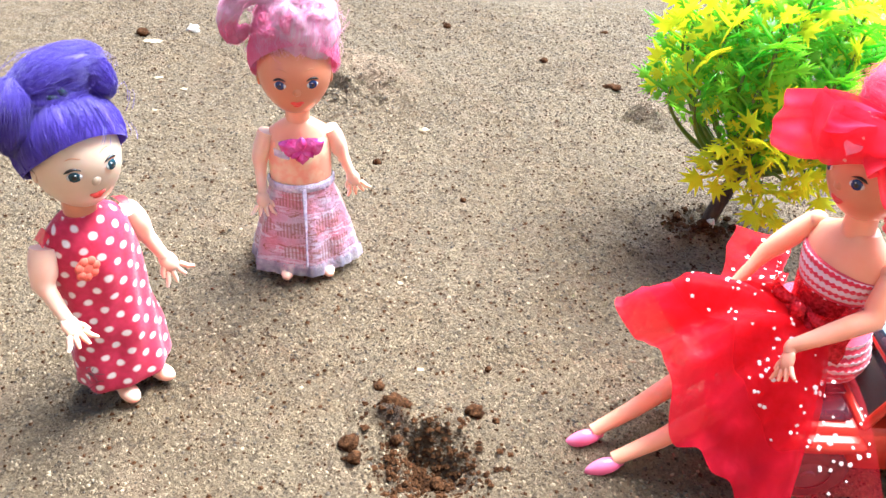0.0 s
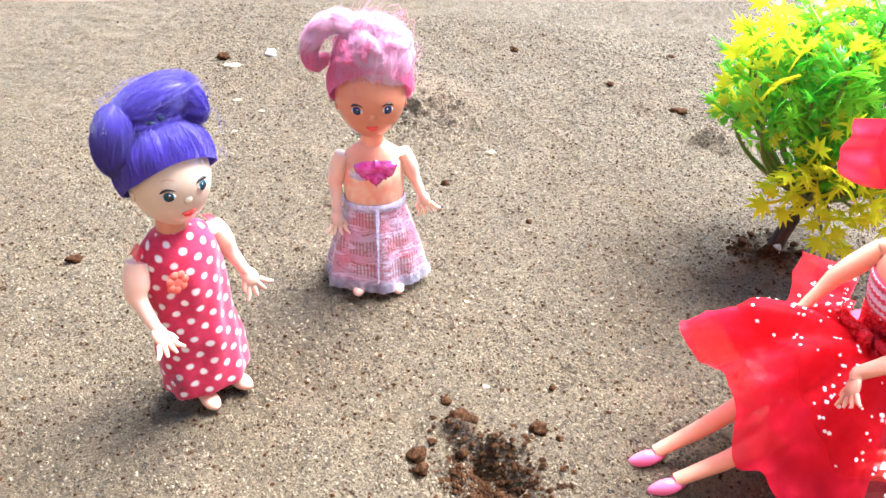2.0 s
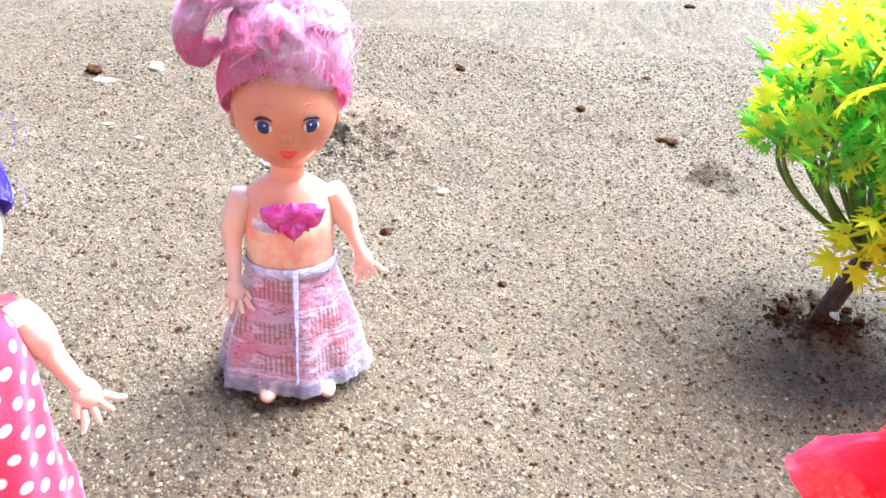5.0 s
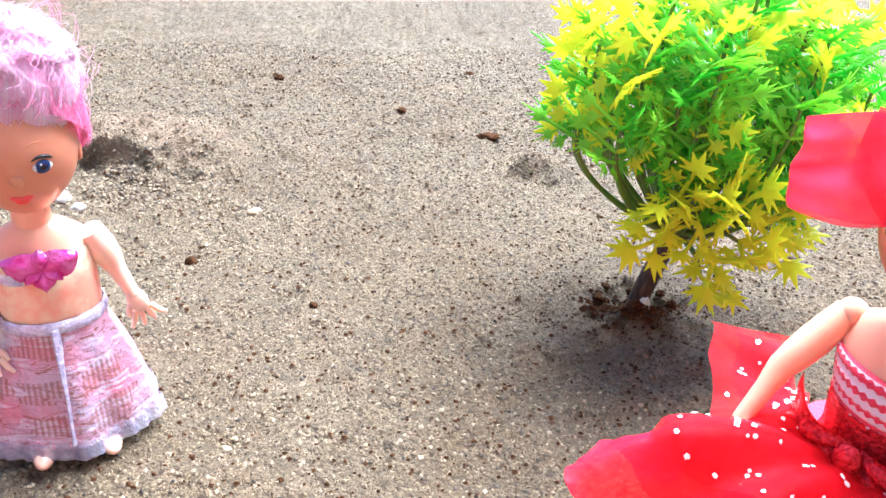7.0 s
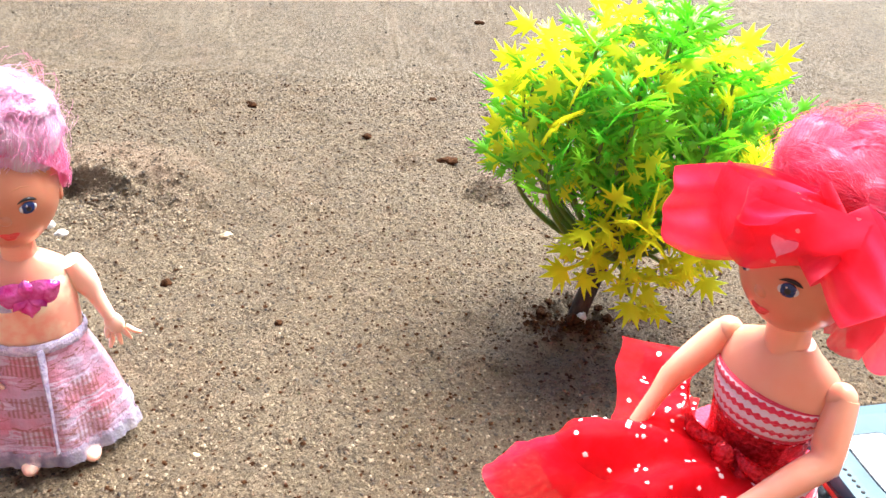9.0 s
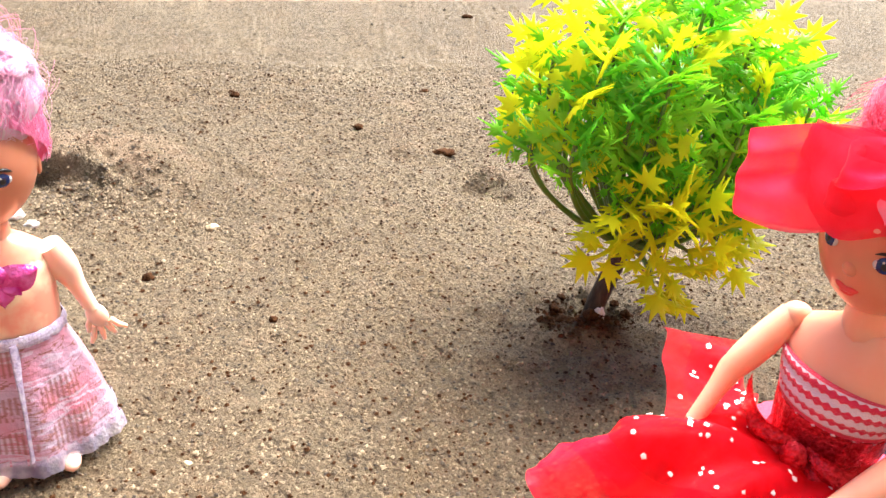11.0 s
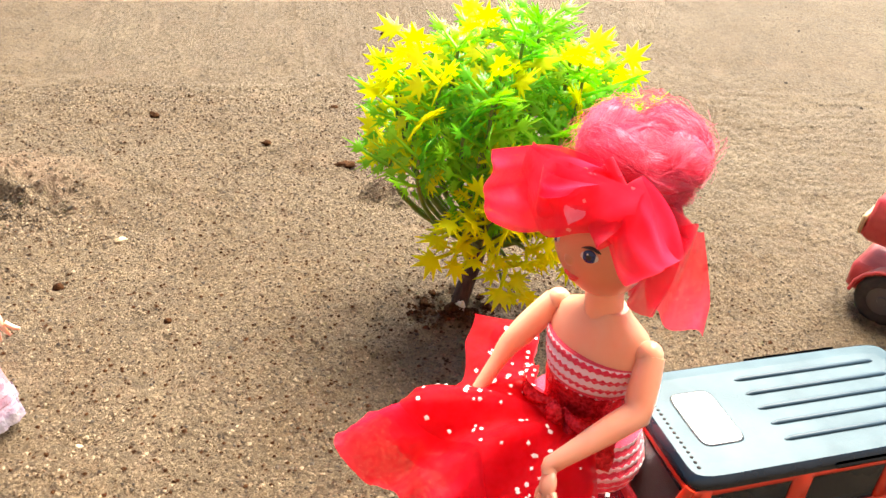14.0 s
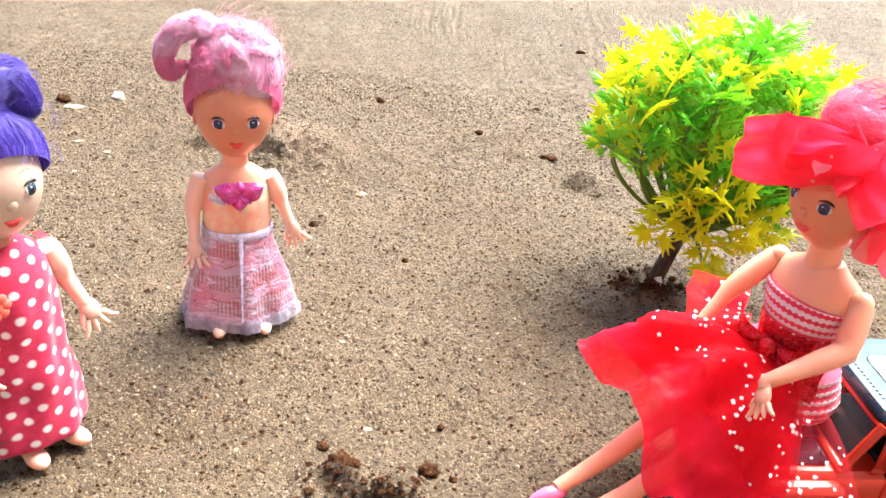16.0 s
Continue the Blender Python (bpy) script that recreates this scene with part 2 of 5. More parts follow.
in_v_ = calc(nt_, "LESS_THAN", calc(nt_, "ABSOLUTE", calc(nt_, "SUBTRACT", calc(nt_, "FRACT", cv_), 0.5)), 0.27)
patch_ = calc(nt_, "MULTIPLY", calc(nt_, "MULTIPLY", in_u_, in_v_), calc(nt_, "GREATER_THAN", pick_.outputs["Value"], 0.50))
stitch_ = calc(nt_, "MULTIPLY_ADD", calc(nt_, "SINE", calc(nt_, "MULTIPLY", sp_.outputs[0], 2 * math.pi / 0.00085)), 0.30, 0.36)
line_ = calc(nt_, "MULTIPLY", calc(nt_, "LESS_THAN", calc(nt_, "ABSOLUTE", calc(nt_, "SUBTRACT", scrawl_.outputs["Fac"], 0.52)), 0.008), 0.75)
silver_ = calc(nt_, "LESS_THAN", calc(nt_, "ABSOLUTE", calc(nt_, "SUBTRACT", scrawl_.outputs["Fac"], 0.42)), 0.03)
base_ = mixed(nt_, calc(nt_, "MULTIPLY", silver_, 0.55), colour_source(p_), (0.66, 0.60, 0.76))
gold_ = calc(nt_, "MAXIMUM", calc(nt_, "MULTIPLY", patch_, stitch_), line_)
nt_.links.new(mixed(nt_, gold_, base_, (0.26, 0.09, 0.05)), p_.inputs["Base Color"])

MAT["bark"] = material("brown_plastic_bark", (0.022, 0.012, 0.007), 0.6, (0.085, 0.048, 0.028), 500, bump=1.0, bump_scale=900, stretch=(1, 1, 0.35))
MAT["twig"] = material("green_plastic_stem", (0.10, 0.22, 0.02), 0.4, (0.16, 0.20, 0.03), 300)


def leaf_material(name, a, b, c, through_light):
    m = material(name, a, 0.27, b, 220, through_light=through_light, spec=0.6)
    nt, p = nodes_of(m)
    info = nt.nodes.new("ShaderNodeObjectInfo")
    src = colour_source(p)
    out = mixed(nt, calc(nt, "MULTIPLY", info.outputs["Random"], 0.7), src, c)
    nt.links.new(out, p.inputs["Base Color"])
    for n in nt.nodes:
        if n.type == "BSDF_TRANSLUCENT":
            nt.links.new(out, n.inputs["Color"])
    return m


MAT["leaf_yellow"] = leaf_material("yellow_plastic_leaf", (0.97, 0.93, 0.012), (0.96, 0.94, 0.014), (0.88, 0.94, 0.02), 0.72)
MAT["leaf_green"] = leaf_material("green_plastic_leaf", (0.16, 0.64, 0.025), (0.32, 0.76, 0.035), (0.60, 0.88, 0.045), 0.62)
MAT["car_red"] = material("red_car_enamel", (0.62, 0.035, 0.012), 0.28, (0.56, 0.03, 0.012), 60, spec=0.6)
MAT["car_black"] = material("black_moulded_plastic", (0.004, 0.009, 0.016), 0.17, (0.008, 0.014, 0.024), 140, bump=0.06, bump_scale=1500, spec=0.4)
# black plastic of the roof top, with a bluish sky sheen put into the colour
MAT["roof_black"] = material("black_roof_sky_sheen", (0.035, 0.070, 0.095), 0.38, (0.060, 0.105, 0.135), 60, bump=0.10, bump_scale=1500, spec=0.15)
MAT["roof_rib"] = material("blue_black_rib_plastic", (0.020, 0.045, 0.070), 0.45, (0.03, 0.06, 0.09), 90, spec=0.3)
# glossy panel with the bright sky's reflection put into its base colour
MAT["roof_panel"] = material("sky_white_panel", (0.74, 0.77, 0.80), 0.35, (0.66, 0.70, 0.74), 140, spec=0.8)
MAT["tyre"] = material("black_tyre_rubber", (0.015, 0.015, 0.016), 0.75, (0.04, 0.035, 0.03), 300)
MAT["rim"] = material("grey_rim_plastic", (0.10, 0.10, 0.11), 0.4, metal=0.5)
MAT["tan_plastic"] = material("tan_plastic_panel", (0.42, 0.30, 0.17), 0.45, (0.50, 0.36, 0.2), 150)
MAT["silver"] = material("worn_silver_plastic", (0.62, 0.60, 0.60), 0.35, (0.70, 0.68, 0.68), 200, metal=0.4)
MAT["truck_red"] = material("dusty_red_plastic", (0.45, 0.03, 0.04), 0.4, (0.55, 0.07, 0.07), 150)
MAT["plaster"] = material("white_plaster_chip", (0.75, 0.72, 0.70), 0.8, (0.6, 0.56, 0.52), 600, bump=0.6)
MAT["straw"] = material("dry_leaf_flake", (0.34, 0.25, 0.145), 0.8, (0.42, 0.33, 0.21), 500, bump=0.5)
MAT["clod"] = material("dark_moist_earth", (0.020, 0.008, 0.003), 0.95, (0.070, 0.030, 0.012), 900, bump=1.0, bump_scale=1500, spec=0.08)

glass = bpy.data.materials.new("smoked_window_plastic")
glass.use_nodes = True
gp = glass.node_tree.nodes["Principled BSDF"]
gp.inputs["Base Color"].default_value = (0.22, 0.25, 0.28, 1)
gp.inputs["Roughness"].default_value = 0.05
gp.inputs["Transmission Weight"].default_value = 0.85
gp.inputs["IOR"].default_value = 1.15
MAT["glass"] = glass

# earth: three scales of colour, sandy grain relief
earth = bpy.data.materials.new("trodden_sandy_earth")
earth.use_nodes = True
nt_, p_ = nodes_of(earth)
tc_ = nt_.nodes.new("ShaderNodeTexCoord")


def earth_noise(scale, detail=5.0, rough=0.6):
    n = nt_.nodes.new("ShaderNodeTexNoise")
    n.inputs["Scale"].default_value = scale
    n.inputs["Detail"].default_value = detail
    n.inputs["Roughness"].default_value = rough
    nt_.links.new(tc_.outputs["Object"], n.inputs["Vector"])
    return n.outputs["Fac"]


def ramped(value, lo, hi):
    mr = nt_.nodes.new("ShaderNodeMapRange")
    nt_.links.new(value, mr.inputs[0])
    mr.inputs[1].default_value, mr.inputs[2].default_value = lo, hi
    return mr.outputs[0]


def earth_cells(scale, what):
    v = nt_.nodes.new("ShaderNodeTexVoronoi")
    v.inputs["Scale"].default_value = scale
    nt_.links.new(tc_.outputs["Object"], v.inputs["Vector"])
    return v.outputs[what]


broad = ramped(earth_noise(11.0, 5, 0.65), 0.38, 0.64)
patch = ramped(earth_noise(24.0, 6, 0.7), 0.42, 0.62)
mid = ramped(earth_noise(90.0, 6, 0.75), 0.38, 0.66)
fine = ramped(earth_noise(700.0, 5, 0.85), 0.42, 0.60)
rust = ramped(earth_noise(33.0, 5, 0.7), 0.56, 0.70)
loose = ramped(earth_noise(46.0, 5, 0.7), 0.36, 0.58)
grain_tone = nt_.nodes.new("ShaderNodeSeparateColor")
nt_.links.new(earth_cells(760, "Color"), grain_tone.inputs[0])
dust_tone = nt_.nodes.new("ShaderNodeSeparateColor")
nt_.links.new(earth_cells(1700, "Color"), dust_tone.inputs[0])
grain_round = earth_cells(760, "Distance")
dust_round = earth_cells(1700, "Distance")
c1 = mixed(nt_, broad, (0.250, 0.165, 0.084), (0.370, 0.274, 0.166))
c1 = mixed(nt_, calc(nt_, "MULTIPLY", patch, 0.70), c1, (0.262, 0.190, 0.116))
c1 = mixed(nt_, calc(nt_, "MULTIPLY", rust, 0.45), c1, (0.325, 0.178, 0.086))
c2 = mixed(nt_, calc(nt_, "MULTIPLY", mid, 0.45), c1, (0.135, 0.094, 0.059))
pale = calc(nt_, "MULTIPLY", ramped(grain_tone.outputs[0], 0.80, 1.0), calc(nt_, "MULTIPLY_ADD", loose, 0.20, 0.04))
c3 = mixed(nt_, pale, c2, (0.44, 0.335, 0.21))
deep = calc(nt_, "MULTIPLY", ramped(grain_tone.outputs[1], 0.78, 0.92), calc(nt_, "MULTIPLY_ADD", loose, 0.42, 0.30))
c3 = mixed(nt_, deep, c3, (0.070, 0.044, 0.026))
c4 = mixed(nt_, calc(nt_, "MULTIPLY", ramped(dust_tone.outputs[0], 0.55, 0.95), 0.62), c3, (0.085, 0.055, 0.032))
c4 = mixed(nt_, calc(nt_, "MULTIPLY", ramped(dust_tone.outputs[1], 0.6, 0.95), 0.55), c4, (0.45, 0.34, 0.21))
# shade in the crevices between grains, put into the colour
gap_shade_ = calc(nt_, "MULTIPLY", ramped(grain_round, 0.62, 0.9), calc(nt_, "MULTIPLY_ADD", loose, 0.4, 0.1))
c4 = mixed(nt_, gap_shade_, c4, (0.050, 0.032, 0.019))
# moist dug soil at the pits; at the mound this darkening is painted shade
moist = nt_.nodes.new("ShaderNodeAttribute")
moist.attribute_name = "turned_and_shade"
# redder, smoother mound earth, its lit top painted in as a paler colour
lit_top = nt_.nodes.new("ShaderNodeAttribute")
lit_top.attribute_name = "lit_top"
c4 = mixed(nt_, lit_top.outputs["Fac"], c4, mixed(nt_, mid, (0.47, 0.33, 0.215), (0.27, 0.165, 0.098)))
c5 = mixed(nt_, moist.outputs["Fac"], c4, mixed(nt_, fine, (0.018, 0.007, 0.003), (0.085, 0.036, 0.015)))
nt_.links.new(c5, p_.inputs["Base Color"])
p_.inputs["Roughness"].default_value = 0.64
p_.inputs["Specular IOR Level"].default_value = 0.3
bp_ = nt_.nodes.new("ShaderNodeBump")
bp_.inputs["Strength"].default_value = 1.0
bp_.inputs["Distance"].default_value = 0.0034
relief = calc(nt_, "ADD", calc(nt_, "MULTIPLY", fine, 0.55), calc(nt_, "MULTIPLY", calc(nt_, "SUBTRACT", 1.0, grain_round), calc(nt_, "MULTIPLY_ADD", loose, 0.55, 0.15)))
relief = calc(nt_, "ADD", relief, calc(nt_, "MULTIPLY", calc(nt_, "SUBTRACT", 1.0, dust_round), 0.25))
nt_.links.new(relief, bp_.inputs["Height"])
nt_.links.new(bp_.outputs[0], p_.inputs["Normal"])
MAT["earth"] = earth

grit_m = material("mixed_grit", (0.10, 0.07, 0.045), 0.8, bump=0.4)
nt_, p_ = nodes_of(grit_m)
geo_ = nt_.nodes.new("ShaderNodeNewGeometry")
rp_ = nt_.nodes.new("ShaderNodeValToRGB")
rp_.color_ramp.elements[0].color = (0.020, 0.012, 0.007, 1)
rp_.color_ramp.elements[1].color = (0.25, 0.185, 0.115, 1)
e_ = rp_.color_ramp.elements.new(0.38)
e_.color = (0.105, 0.070, 0.040, 1)
e_ = rp_.color_ramp.elements.new(0.72)
e_.color = (0.15, 0.105, 0.062, 1)
nt_.links.new(geo_.outputs["Random Per Island"], rp_.inputs["Fac"])
nt_.links.new(rp_.outputs[0], p_.inputs["Base Color"])
MAT["grit"] = grit_m
# kept dark so that the added wall bounces little light back
MAT["wall"] = material("dark_blocker_wall", (0.13, 0.10, 0.075), 0.85, (0.17, 0.13, 0.10), 6, bump=0.4, bump_scale=120)

# ---- mesh building ----


class Build:
    """Gathers verts, faces, slots and u, v, and makes one mesh of them."""

    def __init__(self):
        self.v, self.f, self.s, self.uv, self.mats = [], [], [], [], []

    def add(self, verts, faces, mat, uvs=None):
        o = len(self.v)
        if mat not in self.mats:
            self.mats.append(mat)
        k = self.mats.index(mat)
        self.v += [tuple(p) for p in verts]
        self.uv += uvs if uvs else [(0.0, 0.0)] * len(verts)
        for f in faces:
            self.f.append(tuple(i + o for i in f))
            self.s.append(k)

    def grid(self, rows, mat, closed=False, uvs=None):
        n = len(rows[0])
        verts = [p for r in rows for p in r]
        faces = []
        for i in range(len(rows) - 1):
            for j in range(n if closed else n - 1):
                k = (j + 1) % n
                faces.append((i * n + j, i * n + k, (i + 1) * n + k, (i + 1) * n + j))
        self.add(verts, faces, mat, [q for r in uvs for q in r] if uvs else None)

    def sheet(self, fn, nu, nv, mat, size=(0.02, 0.02)):
        rows = [[fn(i / nu, j / nv) for i in range(nu + 1)] for j in range(nv + 1)]
        uvs = [[(i / nu * size[0], j / nv * size[1]) for i in range(nu + 1)] for j in range(nv + 1)]
        self.grid(rows, mat, False, uvs)

    def tube(self, path, radii, mat, n=8, caps=True, flat=1.0):
        path = [Vector(p) for p in path]
        if not isinstance(radii, (list, tuple)):
            radii = [radii] * len(path)
        side = None
        rows = []
        for i, p in enumerate(path):
            d = (path[min(i + 1, len(path) - 1)] - path[max(i - 1, 0)]).normalized()
            if side is None:
                side = d.orthogonal().normalized()
            side = (side - d * side.dot(d)).normalized()
            up = d.cross(side)
            rows.append([p + radii[i] * (math.cos(2 * math.pi * j / n) * side + flat * math.sin(2 * math.pi * j / n) * up) for j in range(n)])
        self.grid(rows, mat, True)
        if caps:
            for r, p, flip in ((rows[0], path[0], True), (rows[-1], path[-1], False)):
                fs = [((j + 1) % n, j, n) if flip else (j, (j + 1) % n, n) for j in range(n)]
                self.add(r + [p], fs, mat)

    def loft(self, rings, mat, n=28, caps=True, wobble=None):
        """Rings (x, y, z, rx, ry), bottom to top; u, v in metres."""
        rows, uvs = [], []
        widest, along, before = max(r[3] for r in rings), 0.0, None
        for (x, y, z, rx, ry) in rings:
            row = []
            if before:
                along += math.hypot(z - before[2], ry - before[4])
            before = (x, y, z, rx, ry)
            for j in range(n + 1):
                a = 2 * math.pi * j / n - math.pi
                k = 1 + (wobble(a, z) if wobble else 0)
                row.append(Vector((x + rx * k * math.sin(a), y - ry * k * math.cos(a), z)))
            rows.append(row)
            uvs.append([(0.5 + (j / n - 0.5) * 0.0744 * (rx / widest) ** 0.8, along) for j in range(n + 1)])
        self.grid(rows, mat, False, uvs)
        if caps:
            for r, flip in ((rows[0], True), (rows[-1], False)):
                c = sum(r[:-1], Vector()) / n
                self.add(r[:-1] + [c], [((j + 1) % n, j, n) if flip else (j, (j + 1) % n, n) for j in range(n)], mat)

    def ball(self, c, r, mat, turn=None, nu=20, nv=12, shape=None):
        c = Vector(c)
        r = (r, r, r) if isinstance(r, (int, float)) else r
        m = turn.to_3x3() if turn else Matrix.Identity(3)
        rows, uvs = [], []
        for i in range(nv + 1):
            th = math.pi * i / nv - math.pi / 2
            row = []
            uvs.append([(abs(2 * j / nu - 1) * math.pi * r[0], th * r[2]) for j in range(nu)])
            for j in range(nu):
                a = 2 * math.pi * j / nu
                d = Vector((math.cos(th) * math.sin(a), -math.cos(th) * math.cos(a), math.sin(th)))
                k = shape(d) if shape else Vector((1, 1, 1))
                row.append(c + m @ Vector((d.x * r[0] * k.x, d.y * r[1] * k.y, d.z * r[2] * k.z)))
            rows.append(row)
        self.grid(rows, mat, True, uvs)

    def take(self, other, m):
        """Adds another build's geometry, moved by m."""
        for k, key in enumerate(other.mats):
            use = [i for i, q in enumerate(other.s) if q == k]
            if use:
                ids = sorted({v for i in use for v in other.f[i]})
                at = {v: n for n, v in enumerate(ids)}
                self.add([m @ Vector(other.v[v]) for v in ids], [tuple(at[v] for v in other.f[i]) for i in use], key, [other.uv[v] for v in ids])

    def mesh(self, name):
        me = bpy.data.meshes.new(name)
        me.from_pydata(self.v, [], self.f)
        for k in self.mats:
            me.materials.append(MAT[k])
        me.polygons.foreach_set("material_index", self.s)
        me.polygons.foreach_set("use_smooth", [True] * len(self.f))
        loops = np.zeros(len(me.loops), dtype=np.int32)
        me.loops.foreach_get("vertex_index", loops)
        layer = me.uv_layers.new(name="UVMap")
        layer.data.foreach_set("uv", np.array(self.uv, dtype=np.float32)[loops].ravel())
        me.update()
        return me

    def thing(self, name, m=None):
        ob = new(name, self.mesh(name))
        if m is not None:
            ob.matrix_world = m
        return ob


def part(name, build, parent, label="", m=None):
    ob = new(name, build.mesh(name) if isinstance(build, Build) else build)
    ob.parent = parent
    if m is not None:
        ob.matrix_basis = m
    if label:
        tagged(ob, label)
    return ob


def box(build, lo, hi, mat, bevel=0.0, top=(1.0, 1.0), shift=(0.0, 0.0)):
    """A box with chamfered upright edges and rims; its top may be drawn in (top) and shifted."""
    cx, cy = (lo[0] + hi[0]) / 2, (lo[1] + hi[1]) / 2
    hx, hy = (hi[0] - lo[0]) / 2, (hi[1] - lo[1]) / 2
    b = max(bevel, 0.0001)
    rows = []
    for z, k, inset in ((lo[2], 0, b), (lo[2] + b, b / (hi[2] - lo[2]), 0), (hi[2] - b, 1 - b / (hi[2] - lo[2]), 0), (hi[2], 1, b)):
        sx, sy = 1 + (top[0] - 1) * k, 1 + (top[1] - 1) * k
        px_, py_ = hx * sx - inset, hy * sy - inset
        ox, oy = cx + shift[0] * k, cy + shift[1] * k
        rows.append([(ox + x, oy + y, z) for x, y in ((-px_ + b, -py_), (px_ - b, -py_), (px_, -py_ + b), (px_, py_ - b), (px_ - b, py_), (-px_ + b, py_), (-px_, py_ - b), (-px_, -py_ + b))])
    build.grid(rows, mat, True)
    build.add(rows[0], [tuple(reversed(range(8)))], mat)
    build.add(rows[3], [tuple(range(8))], mat)

# ---- ground ----
HOLE = (0.0245, 0.1725)
TREE = (0.1245, 0.3105)
MOUND = (-0.058, 0.392)


def soft_noise(x, y, size, seed):
    """Smooth value noise for whole arrays."""
    rng = np.random.RandomState(seed)
    table = rng.rand(256, 256)
    gx, gy = x / size + 1000, y / size + 1000
    ix, iy = np.floor(gx).astype(int), np.floor(gy).astype(int)
    fx, fy = gx - ix, gy - iy
    fx, fy = fx * fx * (3 - 2 * fx), fy * fy * (3 - 2 * fy)
    a, b = table[ix % 256, iy % 256], table[(ix + 1) % 256, iy % 256]
    c, d = table[ix % 256, (iy + 1) % 256], table[(ix + 1) % 256, (iy + 1) % 256]
    return (a * (1 - fx) + b * fx) * (1 - fy) + (c * (1 - fx) + d * fx) * fy - 0.5


def hump(x, y, cx, cy, rx, ry, turn=0.0):
    c, s = math.cos(turn), math.sin(turn)
    u, v = ((x - cx) * c + (y - cy) * s) / rx, (-(x - cx) * s + (y - cy) * c) / ry
    return np.exp(-(u * u + v * v))


def ground_height(x, y):
    near = np.exp(-((x - 0.1) ** 2 + (y - 0.35) ** 2) / 1.2)
    h = 0.004 * soft_noise(x, y, 0.11, 1) * near + 0.0034 * soft_noise(x, y, 0.03, 2) * near + 0.0022 * soft_noise(x, y, 0.015, 12) * near
    h += (0.0022 * soft_noise(x, y, 0.008, 3) + 0.0015 * soft_noise(x, y, 0.0037, 4) + 0.0009 * soft_noise(x, y, 0.0023, 10)) * near
    rough = hump(x, y, HOLE[0], HOLE[1], 0.02, 0.016) + hump(x, y, TREE[0] - 0.002, TREE[1] - 0.006, 0.017, 0.014) + 0.8 * hump(x, y, MOUND[0] + 0.014, MOUND[1] + 0.004, 0.040, 0.024)
    h += rough * (0.0060 * soft_noise(x, y, 0.006, 5) + 0.0048 * soft_noise(x, y, 0.0034, 6))
    # a broken clod of ground: undercut front, gently falling back
    edge = MOUND[1] - 8.0 * (x - MOUND[0]) ** 2 - 0.10 * (x - MOUND[0]) + 0.004 * soft_noise(x, y, 0.011, 7) + 0.002 * soft_noise(x, y, 0.004, 8)
    step = 1 / (1 + np.exp(-np.clip((y - edge) / (0.0007 + 0.0045 * np.clip((x + 0.050) / 0.020, 0, 1)), -40, 40)))
    side = hump(x, x * 0, MOUND[0], 0.0, 0.026, 1.0)
    h += step * side * 0.0115 * np.exp(-np.clip(y - edge, 0, 1) / 0.030)
    h -= 0.0016 * side * np.clip((-0.036 - x) / 0.012, 0, 1) * np.exp(-((y - edge + 0.0025) / 0.0030) ** 2)
    h += 0.0075 * hump(x, y, MOUND[0] + 0.036, MOUND[1] + 0.004, 0.020, 0.010, -0.30)
    h += 0.0055 * hump(x, y, MOUND[0] + 0.028, MOUND[1] + 0.026, 0.030, 0.016, -0.20)
    h += 0.006 * hump(x, y, 0.107, 0.3985, 0.014, 0.006, -0.35) - 0.003 * hump(x, y, 0.104, 0.388, 0.014, 0.004, -0.35)
    h += 0.0045 * hump(x, y, HOLE[0] - 0.008, HOLE[1] + 0.012, 0.007, 0.004) + 0.002 * hump(x, y, HOLE[0], HOLE[1] + 0.012, 0.022, 0.006) - 0.011 * hump(x, y, HOLE[0] + 0.008, HOLE[1] - 0.003, 0.010, 0.0065) - 0.005 * hump(x, y, HOLE[0] + 0.001, HOLE[1] + 0.004, 0.008, 0.004)
    h += 0.005 * hump(x, y, TREE[0] - 0.004, TREE[1] - 0.012, 0.013, 0.005) - 0.006 * hump(x, y, TREE[0] - 0.001, TREE[1], 0.011, 0.007)
    h += 0.0022 * hump(x, y, 0.006, 0.2540, 0.007, 0.0016, -0.15)
    return h


def spread(lo, hi, step, far):
    mid_ = np.arange(lo, hi + step / 2, step)
    grow, d, w = [], step, 0.0
    while w < far:
        d *= 1.25
        w += d
        grow.append(w)
    return np.concatenate([lo - np.array(grow[::-1]), mid_, hi + np.array(grow)])


gx_, gy_ = spread(-0.26, 0.32, 0.00115, 60.0), spread(0.12, 0.53, 0.00115, 60.0)
X_, Y_ = np.meshgrid(gx_, gy_)
Z_ = ground_height(X_, Y_)
nx_, ny_ = len(gx_), len(gy_)
idx_ = np.arange(nx_ * ny_).reshape(ny_, nx_)
quads_ = np.stack([idx_[:-1, :-1], idx_[:-1, 1:], idx_[1:, 1:], idx_[1:, :-1]], -1).reshape(-1, 4)
gm = bpy.data.meshes.new("ground")
gm.from_pydata(np.stack([X_, Y_, Z_], -1).reshape(-1, 3).tolist(), [], quads_.tolist())
gm.materials.append(MAT["earth"])
gm.polygons.foreach_set("use_smooth", [True] * len(gm.polygons))
